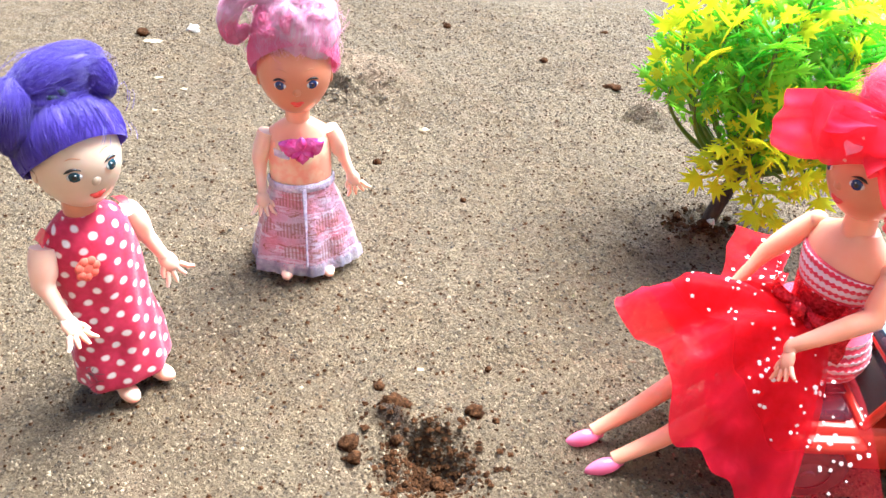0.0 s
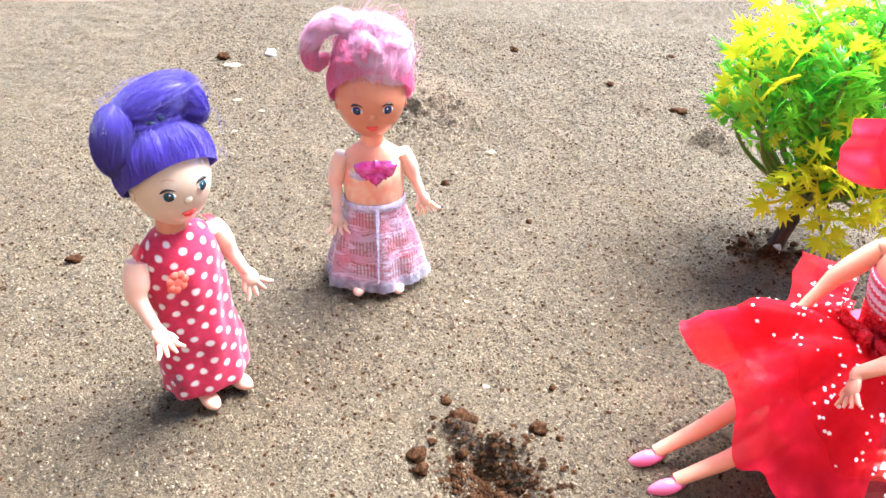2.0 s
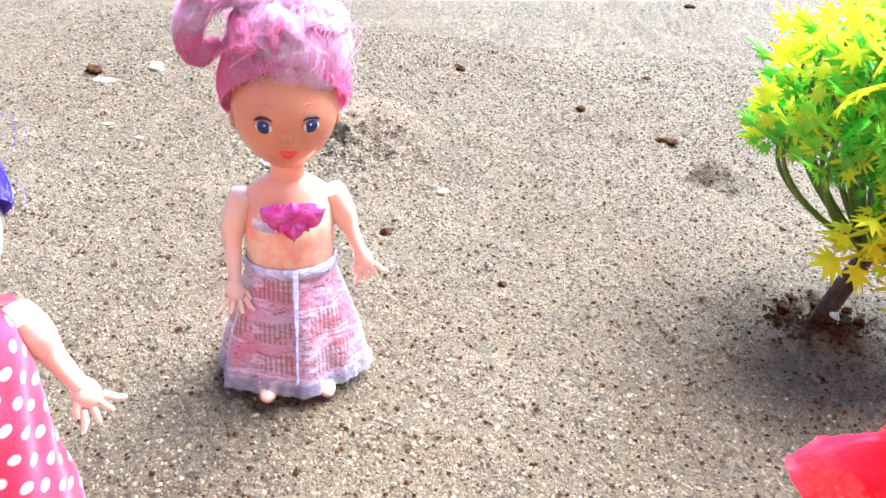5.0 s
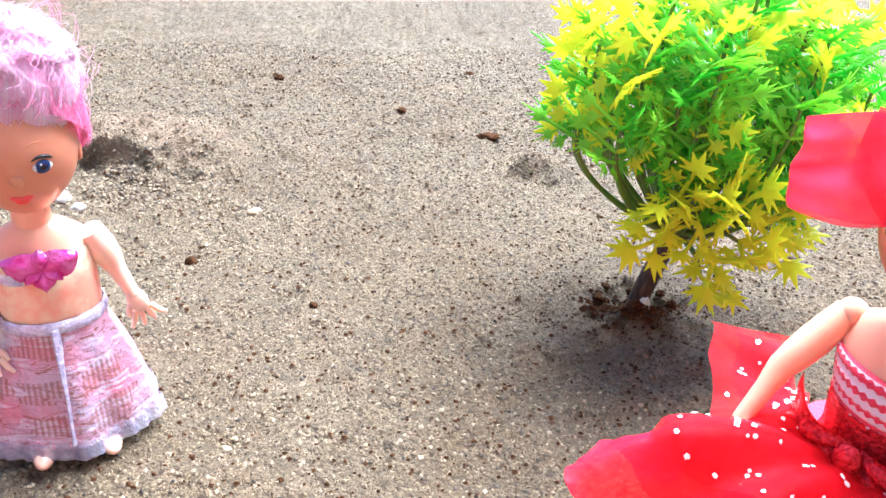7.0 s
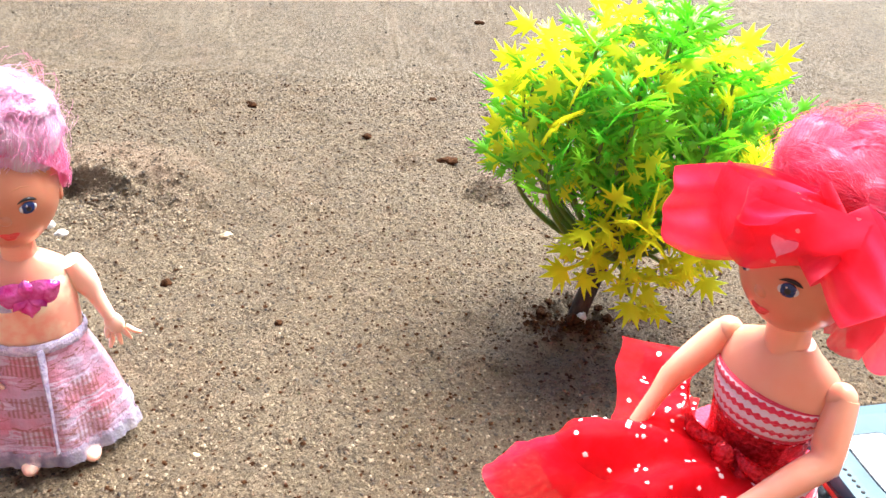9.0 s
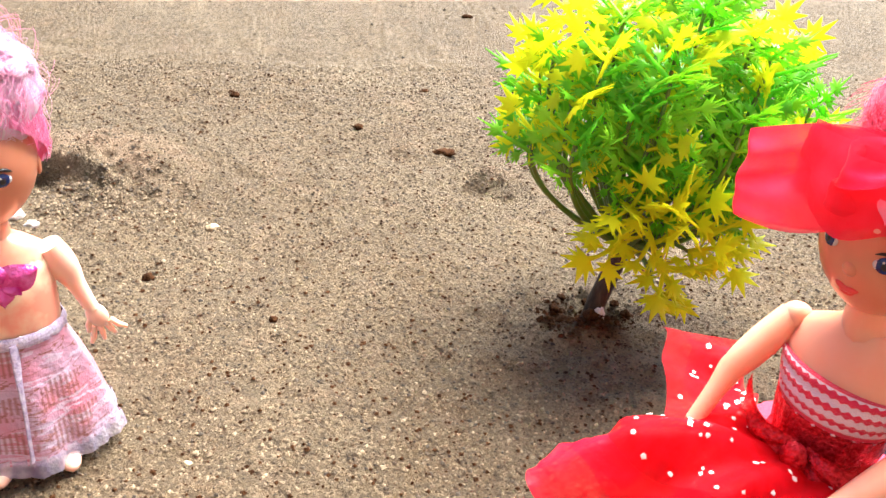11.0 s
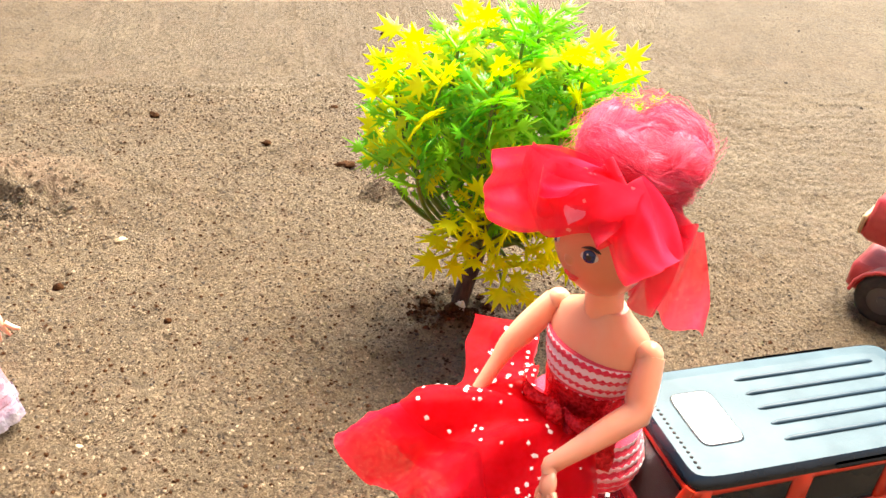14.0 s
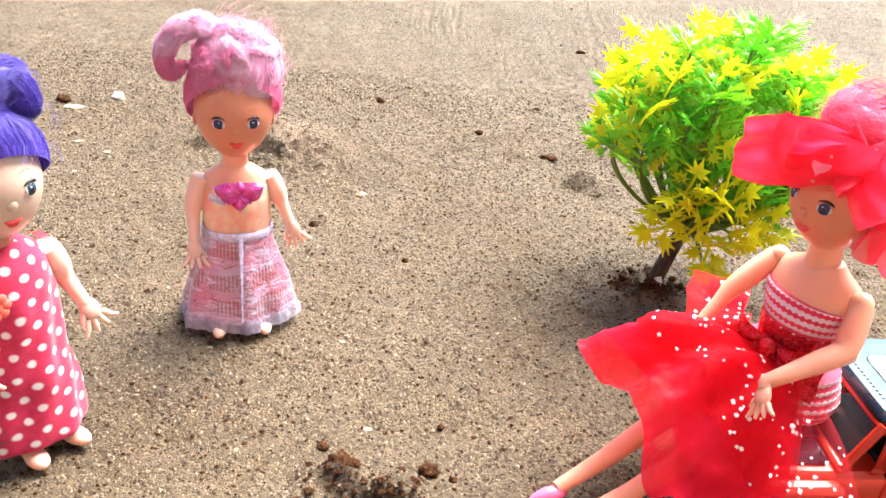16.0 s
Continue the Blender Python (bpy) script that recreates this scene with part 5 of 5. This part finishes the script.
bow_loop((-0.85, -0.50, -0.22), (0.2, -0.2, 1), 0.0150, 0.0105, 0.0036)


heart_n = Vector((0.07, -0.81, 0.585)).normalized()
heart_u = Vector((0.95, 0.12, 0.02)).cross(heart_n).cross(heart_n).normalized() * -1
heart_v = heart_n.cross(heart_u)
rim = []
for k in range(28):
    t = 2 * math.pi * k / 28
    rim.append((0.00014 * 16 * math.sin(t) ** 3, 0.00014 * (13 * math.cos(t) - 5 * math.cos(2 * t) - 2 * math.cos(3 * t) - math.cos(4 * t))))
at = Vector((0.0016, -0.0183, 0.1007)) + heart_n * 0.0016
b.add([at + heart_u * x + heart_v * y for x, y in rim] + [at + heart_n * 0.0003], [(k, (k + 1) % 28, 28) for k in range(28)], "heart")
for k in range(9):
    q = Vector((-0.0005, -0.0150, 0.1084)).lerp(Vector((0.0078, -0.0146, 0.1052)), k / 8)
    b.ball(q + Vector((0, 0, 0.0004 * math.sin(3.7 * k))), (0.0005, 0.00025, 0.00025), "heart" if k % 3 else "thread", None, 8, 6)


def ribbon_tail(start, way, wide, length, width, mat="organza"):
    start, way, wide = Vector(start), Vector(way).normalized(), Vector(wide).normalized()
    out = way.cross(wide).normalized()
    b.sheet(lambda u, v: start + way * length * v + wide * width * (u - 0.5) * (0.40 + 0.60 * min(1.0, 1.5 * v)) + out * (0.0018 * math.sin(9 * u + 4 * v) + 0.003 * math.sin(2.5 * v)) + Vector((0, 0, 0.0008 * math.sin(8 * u) * v)), 16, 20, mat)


ribbon_tail((0.0140, 0.0020, 0.0975), (0.12, -0.06, -1), (0.95, 0.1, 0.02), 0.0205, 0.0128)
ribbon_tail((0.0135, 0.0000, 0.0955), (-0.12, -0.30, -1), (0.85, -0.4, 0.1), 0.0165, 0.0110)
b.tube([cap_point(HC, HR2, radians(a), 0.28 + 0.1 * math.cos(radians(a)), G, 0.05) for a in range(-150, 151, 10)], 0.0036, "organza", 10, False, 0.35)
red_doll = b.thing("doll", pose(0.1333, 0.2073, 0.0, 0, 0, -56))
tagged(red_doll, "red-haired doll in red organza dress sitting on a toy car", "doll")

# ---- toy tree ----
rnd = random.Random(21)
tree = new("toy_tree")
tree.matrix_world = pose(TREE[0], TREE[1], 0)
tagged(tree, "small plastic tree with yellow and green leaves in dug earth", "toy tree")
b = Build()
trunk_path = [(0.0, 0.0, -0.006), (0.0012, 0.0, 0.003), (0.0030, 0.0004, 0.010), (0.0052, 0.0008, 0.018), (0.0070, 0.0012, 0.026)]
b.tube(trunk_path, [0.0033, 0.0031, 0.0030, 0.0029, 0.0026], "bark", 14)
part("trunk", b, tree, "dark brown ribbed plastic trunk")


def leaf_mesh(name, mat, spiky, seed):
    """A moulded plastic sprig: three jagged star-shaped blades on a short stem."""
    r = random.Random(seed)
    lb = Build()
    length = 0.0150
    arch = r.uniform(0.05, 0.30)

    def bend(x, y):
        return Vector((x, y, arch * y * y / length - 0.22 * abs(x)))
    blades = [(0.30, 0, 0.74), (0.16, 58, 0.56), (0.16, -58, 0.56)] if not spiky else [(0.40, 0, 0.62), (0.30, 46, 0.50), (0.30, -46, 0.50), (0.10, 58, 0.46), (0.10, -58, 0.46)]
    # tip angle from the blade's own axis, and reach, as shares of the blade's length
    star = [(0, 0.62), (34, 0.50), (66, 0.46), (100, 0.34)] if not spiky else [(0, 0.66), (24, 0.46), (50, 0.34), (84, 0.22)]
    valley = 0.20 if not spiky else 0.13
    lb.tube([bend(0, 0), bend(0, 0.25 * length), bend(0, 0.55 * length)], [0.0006, 0.0006, 0.0004], mat, 5, False)
    for at, turn, size in blades:
        a = radians(turn + r.uniform(-10, 10))
        L = size * length * r.uniform(0.88, 1.15)
        seq = [(-x, q) for x, q in reversed(star[1:])] + star
        out = [(-150, 0.10)]
        for k_, (deg_, q) in enumerate(seq):
            if k_:
                out.append(((seq[k_ - 1][0] + deg_) / 2 + r.uniform(-4, 4), valley * (1.35 if abs(deg_) < 60 else 1.0)))
            out.append((deg_ + r.uniform(-6, 6), q * r.uniform(0.88, 1.12)))
        out.append((150, 0.10))
        ax, ay = at * length * 0.0 + math.sin(a) * 0.42 * L, at * length + math.cos(a) * 0.42 * L
        rim_ = []
        for deg_, q in out:
            p = a + radians(deg_)
            rim_.append(bend(ax + math.sin(p) * q * L, ay + math.cos(p) * q * L) - Vector((0, 0, 0.16 * q * L)))
        mid_ = bend(ax, ay) + Vector((0, 0, 0.0003))
        root = bend(0, at * length)
        n = len(rim_)
        top = rim_ + [mid_, root]
        fill = [(k_ + 1, k_, n) for k_ in range(n - 1)] + [(0, n + 1, n), (n + 1, n - 1, n)]
        lb.add(top, fill, mat)
        lb.add([q - Vector((0, 0, 0.0003)) for q in top], [(c_, b_, a_) for a_, b_, c_ in fill], mat)
        edge_ = list(range(n)) + [n + 1]
        m_ = len(edge_)
        lb.add([top[k_] for k_ in edge_] + [top[k_] - Vector((0, 0, 0.0003)) for k_ in edge_], [(k_, (k_ + 1) % m_, m_ + (k_ + 1) % m_, m_ + k_) for k_ in range(m_)], mat)
    return lb.mesh(name)


yellow_leaves = [leaf_mesh("leaf", "leaf_yellow", False, k) for k in range(4)]
green_leaves = [leaf_mesh("leaf", "leaf_green", True, k + 10) for k in range(4)]
CROWN_C = Vector((0.0125, 0.007, 0.0665))
CROWN_R = Vector((0.0425, 0.0300, 0.0355))
fork = Vector((0.0066, 0.0011, 0.0235))
stuff = Build()
made = 0
tips = []
for k in range(46):
    # even spread of shoots over the crown, none straight down
    zz = 1 - 1.52 * (k + 0.5) / 46
    aa = k * 2.39996 + rnd.uniform(-0.25, 0.25)
    rr = math.sqrt(1 - zz * zz)
    d = Vector((rr * math.cos(aa), rr * math.sin(aa), zz))
    reach = rnd.uniform(0.80, 1.0)
    tips.append((d, CROWN_C + Vector((d.x * CROWN_R.x, d.y * CROWN_R.y, d.z * CROWN_R.z)) * reach, False))
for x, y, z in ((0.003, -0.021, 0.046), (0.004, -0.021, 0.038), (0.011, -0.020, 0.030), (0.0105, -0.017, 0.021), (0.021, -0.020, 0.041), (-0.004, -0.017, 0.042), (0.028, -0.015, 0.036), (0.012, -0.022, 0.046), (-0.003, -0.021, 0.050), (0.008, -0.023, 0.051), (0.016, -0.022, 0.036), (-0.004, -0.019, 0.036)):
    tips.append((Vector((0.1, -0.6, -0.5)), Vector((x, y, z)), True))
for d, tip, sprig in tips:
    b = Build()
    bow = Vector((d.x * 0.016, d.y * 0.012, 0.0)) if not sprig else Vector((0.0, -0.003, 0.006))
    m1, m2 = fork.lerp(tip, 0.35) + bow, fork.lerp(tip, 0.7) + bow * 0.8
    path = [fork, m1, m2, tip]
    fine_path = []
    for i in range(13):
        t = i / 12
        fine_path.append((1 - t) ** 3 * path[0] + 3 * (1 - t) ** 2 * t * path[1] + 3 * (1 - t) * t * t * path[2] + t ** 3 * path[3])
    b.tube(fine_path, [0.0011 - 0.0006 * i / 12 for i in range(13)], "twig", 6)
    branch = part("branch", b, tree)
    yellow_shoot = sprig or rnd.random() < (0.85 if d.x < -0.55 else 0.60 if d.x > 0.6 or d.z > 0.72 else 0.28)
    for i in range(12 if sprig else 5, 13):
        p = fine_path[i]
        if not sprig and p.z < (0.035 if p.x > 0.0 else 0.043 if p.x > -0.012 else 0.049):
            continue
        along = (fine_path[min(12, i + 1)] - fine_path[i - 1]).normalized()
        if not sprig and i < 12 and rnd.random() < (0.5 if i < 9 else 0.22):
            continue
        for q in range((1 if i < 9 or sprig else 2) if i < 12 else 2 if sprig else 3):
            a = i * 2.4 + q * (math.pi if i < 12 else 2.09) + rnd.uniform(-0.4, 0.4)
            s1 = along.orthogonal().normalized()
            s2 = along.cross(s1)
            way = (along * 0.5 + (s1 * math.cos(a) + s2 * math.sin(a)) * 0.95).normalized()
            if sprig:
                way = (way + Vector((0.1, -0.7, 0.1))).normalized()
            nrm = (p - CROWN_C).normalized() * (0.0 if sprig else 0.5) + Vector((-0.05, -0.50, 0.85)) + Vector((rnd.uniform(-0.4, 0.4), rnd.uniform(-0.4, 0.4), 0))
            side = way.cross(nrm).normalized()
            nrm = side.cross(way).normalized()
            is_yellow = (sprig and rnd.random() < 0.85) or (i >= 12 and yellow_shoot) or (i >= 10 and rnd.random() < (0.35 if yellow_shoot else 0.06))
            size = rnd.uniform(0.85, 1.10) * (1.16 if sprig else 1.08 if is_yellow else 1.05)
            m = Matrix((side, way, nrm)).transposed().to_4x4()
            m = Matrix.Translation(p) @ m @ Matrix.Scale(size, 4)
            pool = yellow_leaves if is_yellow else green_leaves
            me = pool[rnd.randrange(4)]
            if made < 300 and i >= 8 and (d.y < 0.25 or d.z > 0.3):
                leaf = part("leaf", me, branch, "", m)
                made += 1
            else:
                key = "leaf_yellow" if is_yellow else "leaf_green"
                stuff.add([m @ v.co for v in me.vertices], [tuple(f.vertices) for f in me.polygons], key)
foliage = part("foliage", stuff, tree)
tagged(foliage, "inner jagged green and yellow plastic leaves", kind="stuff")

# ---- toy off-road car ----
car = new("toy_car")
car.matrix_world = pose(0.1953, 0.2069, 0.0, 0, 0, 6.8303) @ Matrix.Diagonal((0.9479, 0.9259, 0.8573, 1))
tagged(car, "red toy off-road car with ribbed black roof, standing on earth", "toy car")
# local: front towards -x, near side -y
b = Build()
box(b, (-0.082, -0.0205, 0.0100), (0.034, 0.0205, 0.0285), "car_red", 0.0016, (1.0, 0.97))
part("body", b, car)
b = Build()
for sy in (-1, 1):
    box(b, (-0.048, min(sy * 0.0185, sy * 0.0200), 0.0285), (0.0310, max(sy * 0.0185, sy * 0.0200), 0.0310), "car_red", 0.0005)
    for x0, x1 in ((-0.0475, -0.0440), (-0.0220, -0.0165), (0.0050, 0.0090), (0.0270, 0.0310)):
        box(b, (x0, min(sy * 0.0183, sy * 0.0198), 0.0300), (x1, max(sy * 0.0183, sy * 0.0198), 0.0462), "car_red", 0.0005)
    box(b, (-0.0495, min(sy * 0.0182, sy * 0.0197), 0.0436), (0.0312, max(sy * 0.0182, sy * 0.0197), 0.0460), "car_red", 0.0005)
part("window_frame", b, car)
b = Build()
box(b, (-0.0575, -0.0192, 0.0280), (-0.0550, 0.0192, 0.0300), "car_red", 0.0005)
for y0 in (-0.0192, 0.0167):
    b.tube([(-0.0560, y0 + 0.0012, 0.0285), (-0.0492, y0 + 0.0012, 0.0462)], 0.0014, "car_red", 8)
b.tube([(-0.0494, -0.0180, 0.0454), (-0.0494, 0.0180, 0.0454)], 0.0013, "car_red", 8)
b.tube([(-0.0560, -0.0180, 0.0290), (-0.0560, 0.0180, 0.0290)], 0.0017, "car_red", 8)
part("windscreen_frame", b, car, "red windscreen frame")
b = Build()
b.sheet(lambda u, v: Vector((-0.0556 + 0.0060 * v, -0.0168 + 0.0336 * u, 0.0300 + 0.0152 * v)), 4, 4, "glass")
part("windscreen", b, car, "clear plastic windscreen")
b = Build()
box(b, (-0.0440, -0.0165, 0.0270), (0.0290, 0.0165, 0.0300), "car_black", 0.0008)
for x0 in (-0.030, 0.002):
    box(b, (x0, -0.0140, 0.0290), (x0 + 0.011, -0.0020, 0.0385), "car_black", 0.0015)
    box(b, (x0, 0.0020, 0.0290), (x0 + 0.011, 0.0140, 0.0385), "car_black", 0.0015)
part("interior", b, car, "black seats and floor")
b = Build()
rows = []
for z, gx0, gx1, gy0 in ((0.0458, -0.0502, 0.0322, 0.0198), (0.0468, -0.0506, 0.0324, 0.0200), (0.0482, -0.0500, 0.0318, 0.0195), (0.0491, -0.0486, 0.0306, 0.0183), (0.0494, -0.0450, 0.0270, 0.0150)):
    ring = []
    for k in range(40):
        t = 2 * math.pi * k / 40
        c_, s_ = math.cos(t), math.sin(t)
        e = 0.15
        ring.append(((gx0 + gx1) / 2 + (gx1 - gx0) / 2 * math.copysign(abs(c_) ** e, c_), gy0 * math.copysign(abs(s_) ** e, s_), z))
    rows.append(ring)
# rim in plain black, flat top in the copy tinted by sky sheen
b.grid(rows[:4], "car_black", True)
b.grid(rows[3:], "roof_black", True)
b.add(rows[-1], [tuple(range(40))], "roof_black")
b.add(rows[0], [tuple(reversed(range(40)))], "roof_black")
roof = part("roof", b, car, "moulded black hard-top roof")
for k in range(5):
    y0 = 0.0112 - 0.0056 * k
    b = Build()
    b.tube([(-0.0205, y0, 0.0493), (-0.0190, y0, 0.0496), (0.0215, y0, 0.0496), (0.0230, y0, 0.0493)], [0.0004, 0.0007, 0.0007, 0.0004], "roof_rib", 8, True, 0.8)
    part("rib", b, roof)
b = Build()
px0, px1, py0 = -0.0415, -0.0300, 0.0092
loop = []
for k in range(33):
    t = 2 * math.pi * k / 32
    c_, s_ = math.cos(t), math.sin(t)
    loop.append(((px0 + px1) / 2 + (px1 - px0) / 2 * math.copysign(abs(c_) ** 0.3, c_), -0.0002 + py0 * math.copysign(abs(s_) ** 0.3, s_), 0.0494))
b.tube(loop, 0.00035, "car_black", 6, False)
b.add([(x, y, 0.04965) for x, y, z in loop[:-1]], [tuple(range(32))], "roof_panel")
part("hatch_panel", b, roof, "smooth glossy sunroof panel")
b = Build()
for k in range(19):
    b.ball((-0.0462, -0.0150 + 0.00166 * k, 0.0492), (0.0005, 0.0005, 0.0004), "dark", None, 8, 5)
part("rivet_row", b, roof)
for sy in (-1, 1):
    b = Build()
    box(b, (-0.012, min(sy * 0.0192, sy * 0.0206), 0.0464), (0.018, max(sy * 0.0192, sy * 0.0206), 0.0480), "car_black", 0.0006)
    part("rain_gutter", b, roof)
b = Build()
box(b, (-0.082, -0.0170, 0.0270), (-0.0580, 0.0170, 0.0312), "car_black", 0.0016, (1.0, 0.92))
box(b, (-0.078, -0.0085, 0.0312), (-0.0575, 0.0085, 0.0328), "car_black", 0.0010, (0.92, 0.9))
part("bonnet", b, car, "glossy black bonnet with raised centre")
for sy in (-1, 1):
    b = Build()
    box(b, (-0.0835, min(sy * 0.0150, sy * 0.0240), 0.0215), (-0.0545, max(sy * 0.0150, sy * 0.0240), 0.0265), "car_red", 0.0012, (0.9, 0.95))
    part("front_fender", b, car)
    b = Build()
    box(b, (0.0080, min(sy * 0.0190, sy * 0.0240), 0.0195), (0.0350, max(sy * 0.0190, sy * 0.0240), 0.0235), "car_red", 0.0010, (0.9, 0.95))
    part("rear_fender", b, car)
    b = Build()
    b.tube([(-0.0830, sy * 0.0105, 0.0220), (-0.0850, sy * 0.0105, 0.0220)], [0.0042, 0.0038], "silver", 18)
    part("headlight", b, car, "round silver headlight")
    b = Build()
    box(b, (-0.0462, min(sy * 0.0212, sy * 0.0255), 0.0300), (-0.0440, max(sy * 0.0212, sy * 0.0255), 0.0345), "car_black", 0.0006)
    part("wing_mirror", b, car)
    b = Build()
    box(b, (-0.0430, min(sy * 0.0200, sy * 0.0209), 0.0125), (-0.0190, max(sy * 0.0200, sy * 0.0209), 0.0280), "car_red", 0.0004)
    door = part("door", b, car)
    b = Build()
    box(b, (-0.0250, min(sy * 0.0206, sy * 0.0218), 0.0235), (-0.0205, max(sy * 0.0206, sy * 0.0218), 0.0248), "car_black", 0.0003)
    part("handle", b, door, "black door handle")
    for x0, x1 in ((-0.0440, -0.0220), (-0.0165, 0.0050), (0.0090, 0.0270)):
        b = Build()
        b.sheet(lambda u, v: Vector((x0 + (x1 - x0) * u, sy * 0.0190, 0.0308 + 0.0130 * v)), 2, 2, "glass")
        part("side_window", b, car)
b = Build()
box(b, (-0.0890, -0.0200, 0.0100), (-0.0840, 0.0200, 0.0155), "car_black", 0.0010)
part("front_bumper", b, car)
b = Build()
box(b, (-0.0836, -0.0060, 0.0165), (-0.0822, 0.0060, 0.0260), "car_black", 0.0004)
part("grille", b, car)


def toy_wheel(owner, x, y, r, w):
    tb = Build()
    rows_ = []
    for yy, rr in ((-w / 2, r * 0.55), (-w / 2, r * 0.86), (-w * 0.38, r), (w * 0.38, r), (w / 2, r * 0.86), (w / 2, r * 0.55)):
        rows_.append([(rr * (1 + (0.03 if (k % 2 and rr > 0.9 * r) else 0)) * math.cos(2 * math.pi * k / 32), yy, rr * (1 + (0.03 if (k % 2 and rr > 0.9 * r) else 0)) * math.sin(2 * math.pi * k / 32)) for k in range(32)])
    tb.grid(rows_, "tyre", True)
    wheel = new("wheel")
    wheel.parent = owner
    wheel.matrix_basis = pose(x, y, r)
    part("tyre", tb, wheel, "black ribbed tyre")
    rb = Build()
    rb.tube([(0, -w * 0.44, 0), (0, w * 0.44, 0)], [r * 0.58, r * 0.58], "rim", 24)
    for s in (-1, 1):
        rb.tube([(0, s * w * 0.40, 0), (0, s * w * 0.52, 0)], [r * 0.2, r * 0.16], "rim", 12)
    part("rim", rb, wheel)


for wx in (-0.0690, 0.0215):
    for wy in (-0.0195, 0.0195):
        toy_wheel(car, wx, wy, 0.0115, 0.0090)

# ---- second toy vehicle, behind the first ----
truck = new("toy_truck")
truck.matrix_world = pose(0.2870, 0.3090, 0.0, 0, 0, -52) @ Matrix.Scale(0.92, 4)
tagged(truck, "dusty red toy truck with tan-sided upper box, standing on earth", "toy truck")
b = Build()
box(b, (-0.006, -0.017, 0.008), (0.085, 0.017, 0.020), "truck_red", 0.0015)
part("chassis", b, truck)
for sy in (-1, 1):
    b = Build()
    rows = []
    for k in range(9):
        t = math.pi * (0.02 + 0.96 * k / 8)
        rows.append([(0.010 - 0.013 * math.cos(t), sy * (0.0145 + 0.0065 * q), 0.009 + 0.0135 * math.sin(t)) for q in (0, 0.5, 1)])
    b.grid(rows, "truck_red")
    b.grid([[(x, y, z - 0.0014) for x, y, z in r] for r in rows], "truck_red")
    b.tube([r[2] for r in rows], 0.0008, "truck_red", 6)
    part("mudguard", b, truck)
b = Build()
box(b, (-0.008, -0.0150, 0.0290), (0.080, 0.0150, 0.0480), "truck_red", 0.0018, (0.96, 0.9))
upper = part("upper_box", b, truck)
b = Build()
box(b, (-0.0094, -0.0135, 0.0305), (-0.0076, 0.0135, 0.0385), "tan_plastic", 0.0005)
part("end_panel", b, upper, "tan end panel")
b = Build()
for sy in (-1, 1):
    box(b, (0.003, min(sy * 0.0146, sy * 0.0158), 0.0300), (0.075, max(sy * 0.0146, sy * 0.0158), 0.0385), "tan_plastic", 0.0004)
part("side_panel", b, upper, "tan side panels")
b = Build()
box(b, (0.004, -0.0120, 0.0478), (0.074, 0.0120, 0.0500), "silver", 0.0008)
part("top_plate", b, upper, "worn silver top plate")
b = Build()
box(b, (0.012, -0.010, 0.0190), (0.070, 0.010, 0.0295), "truck_red", 0.0010)
part("neck_block", b, truck)
for wx in (0.010, 0.068):
    for wy in (-0.0180, 0.0180):
        toy_wheel(truck, wx, wy, 0.0105, 0.0070)
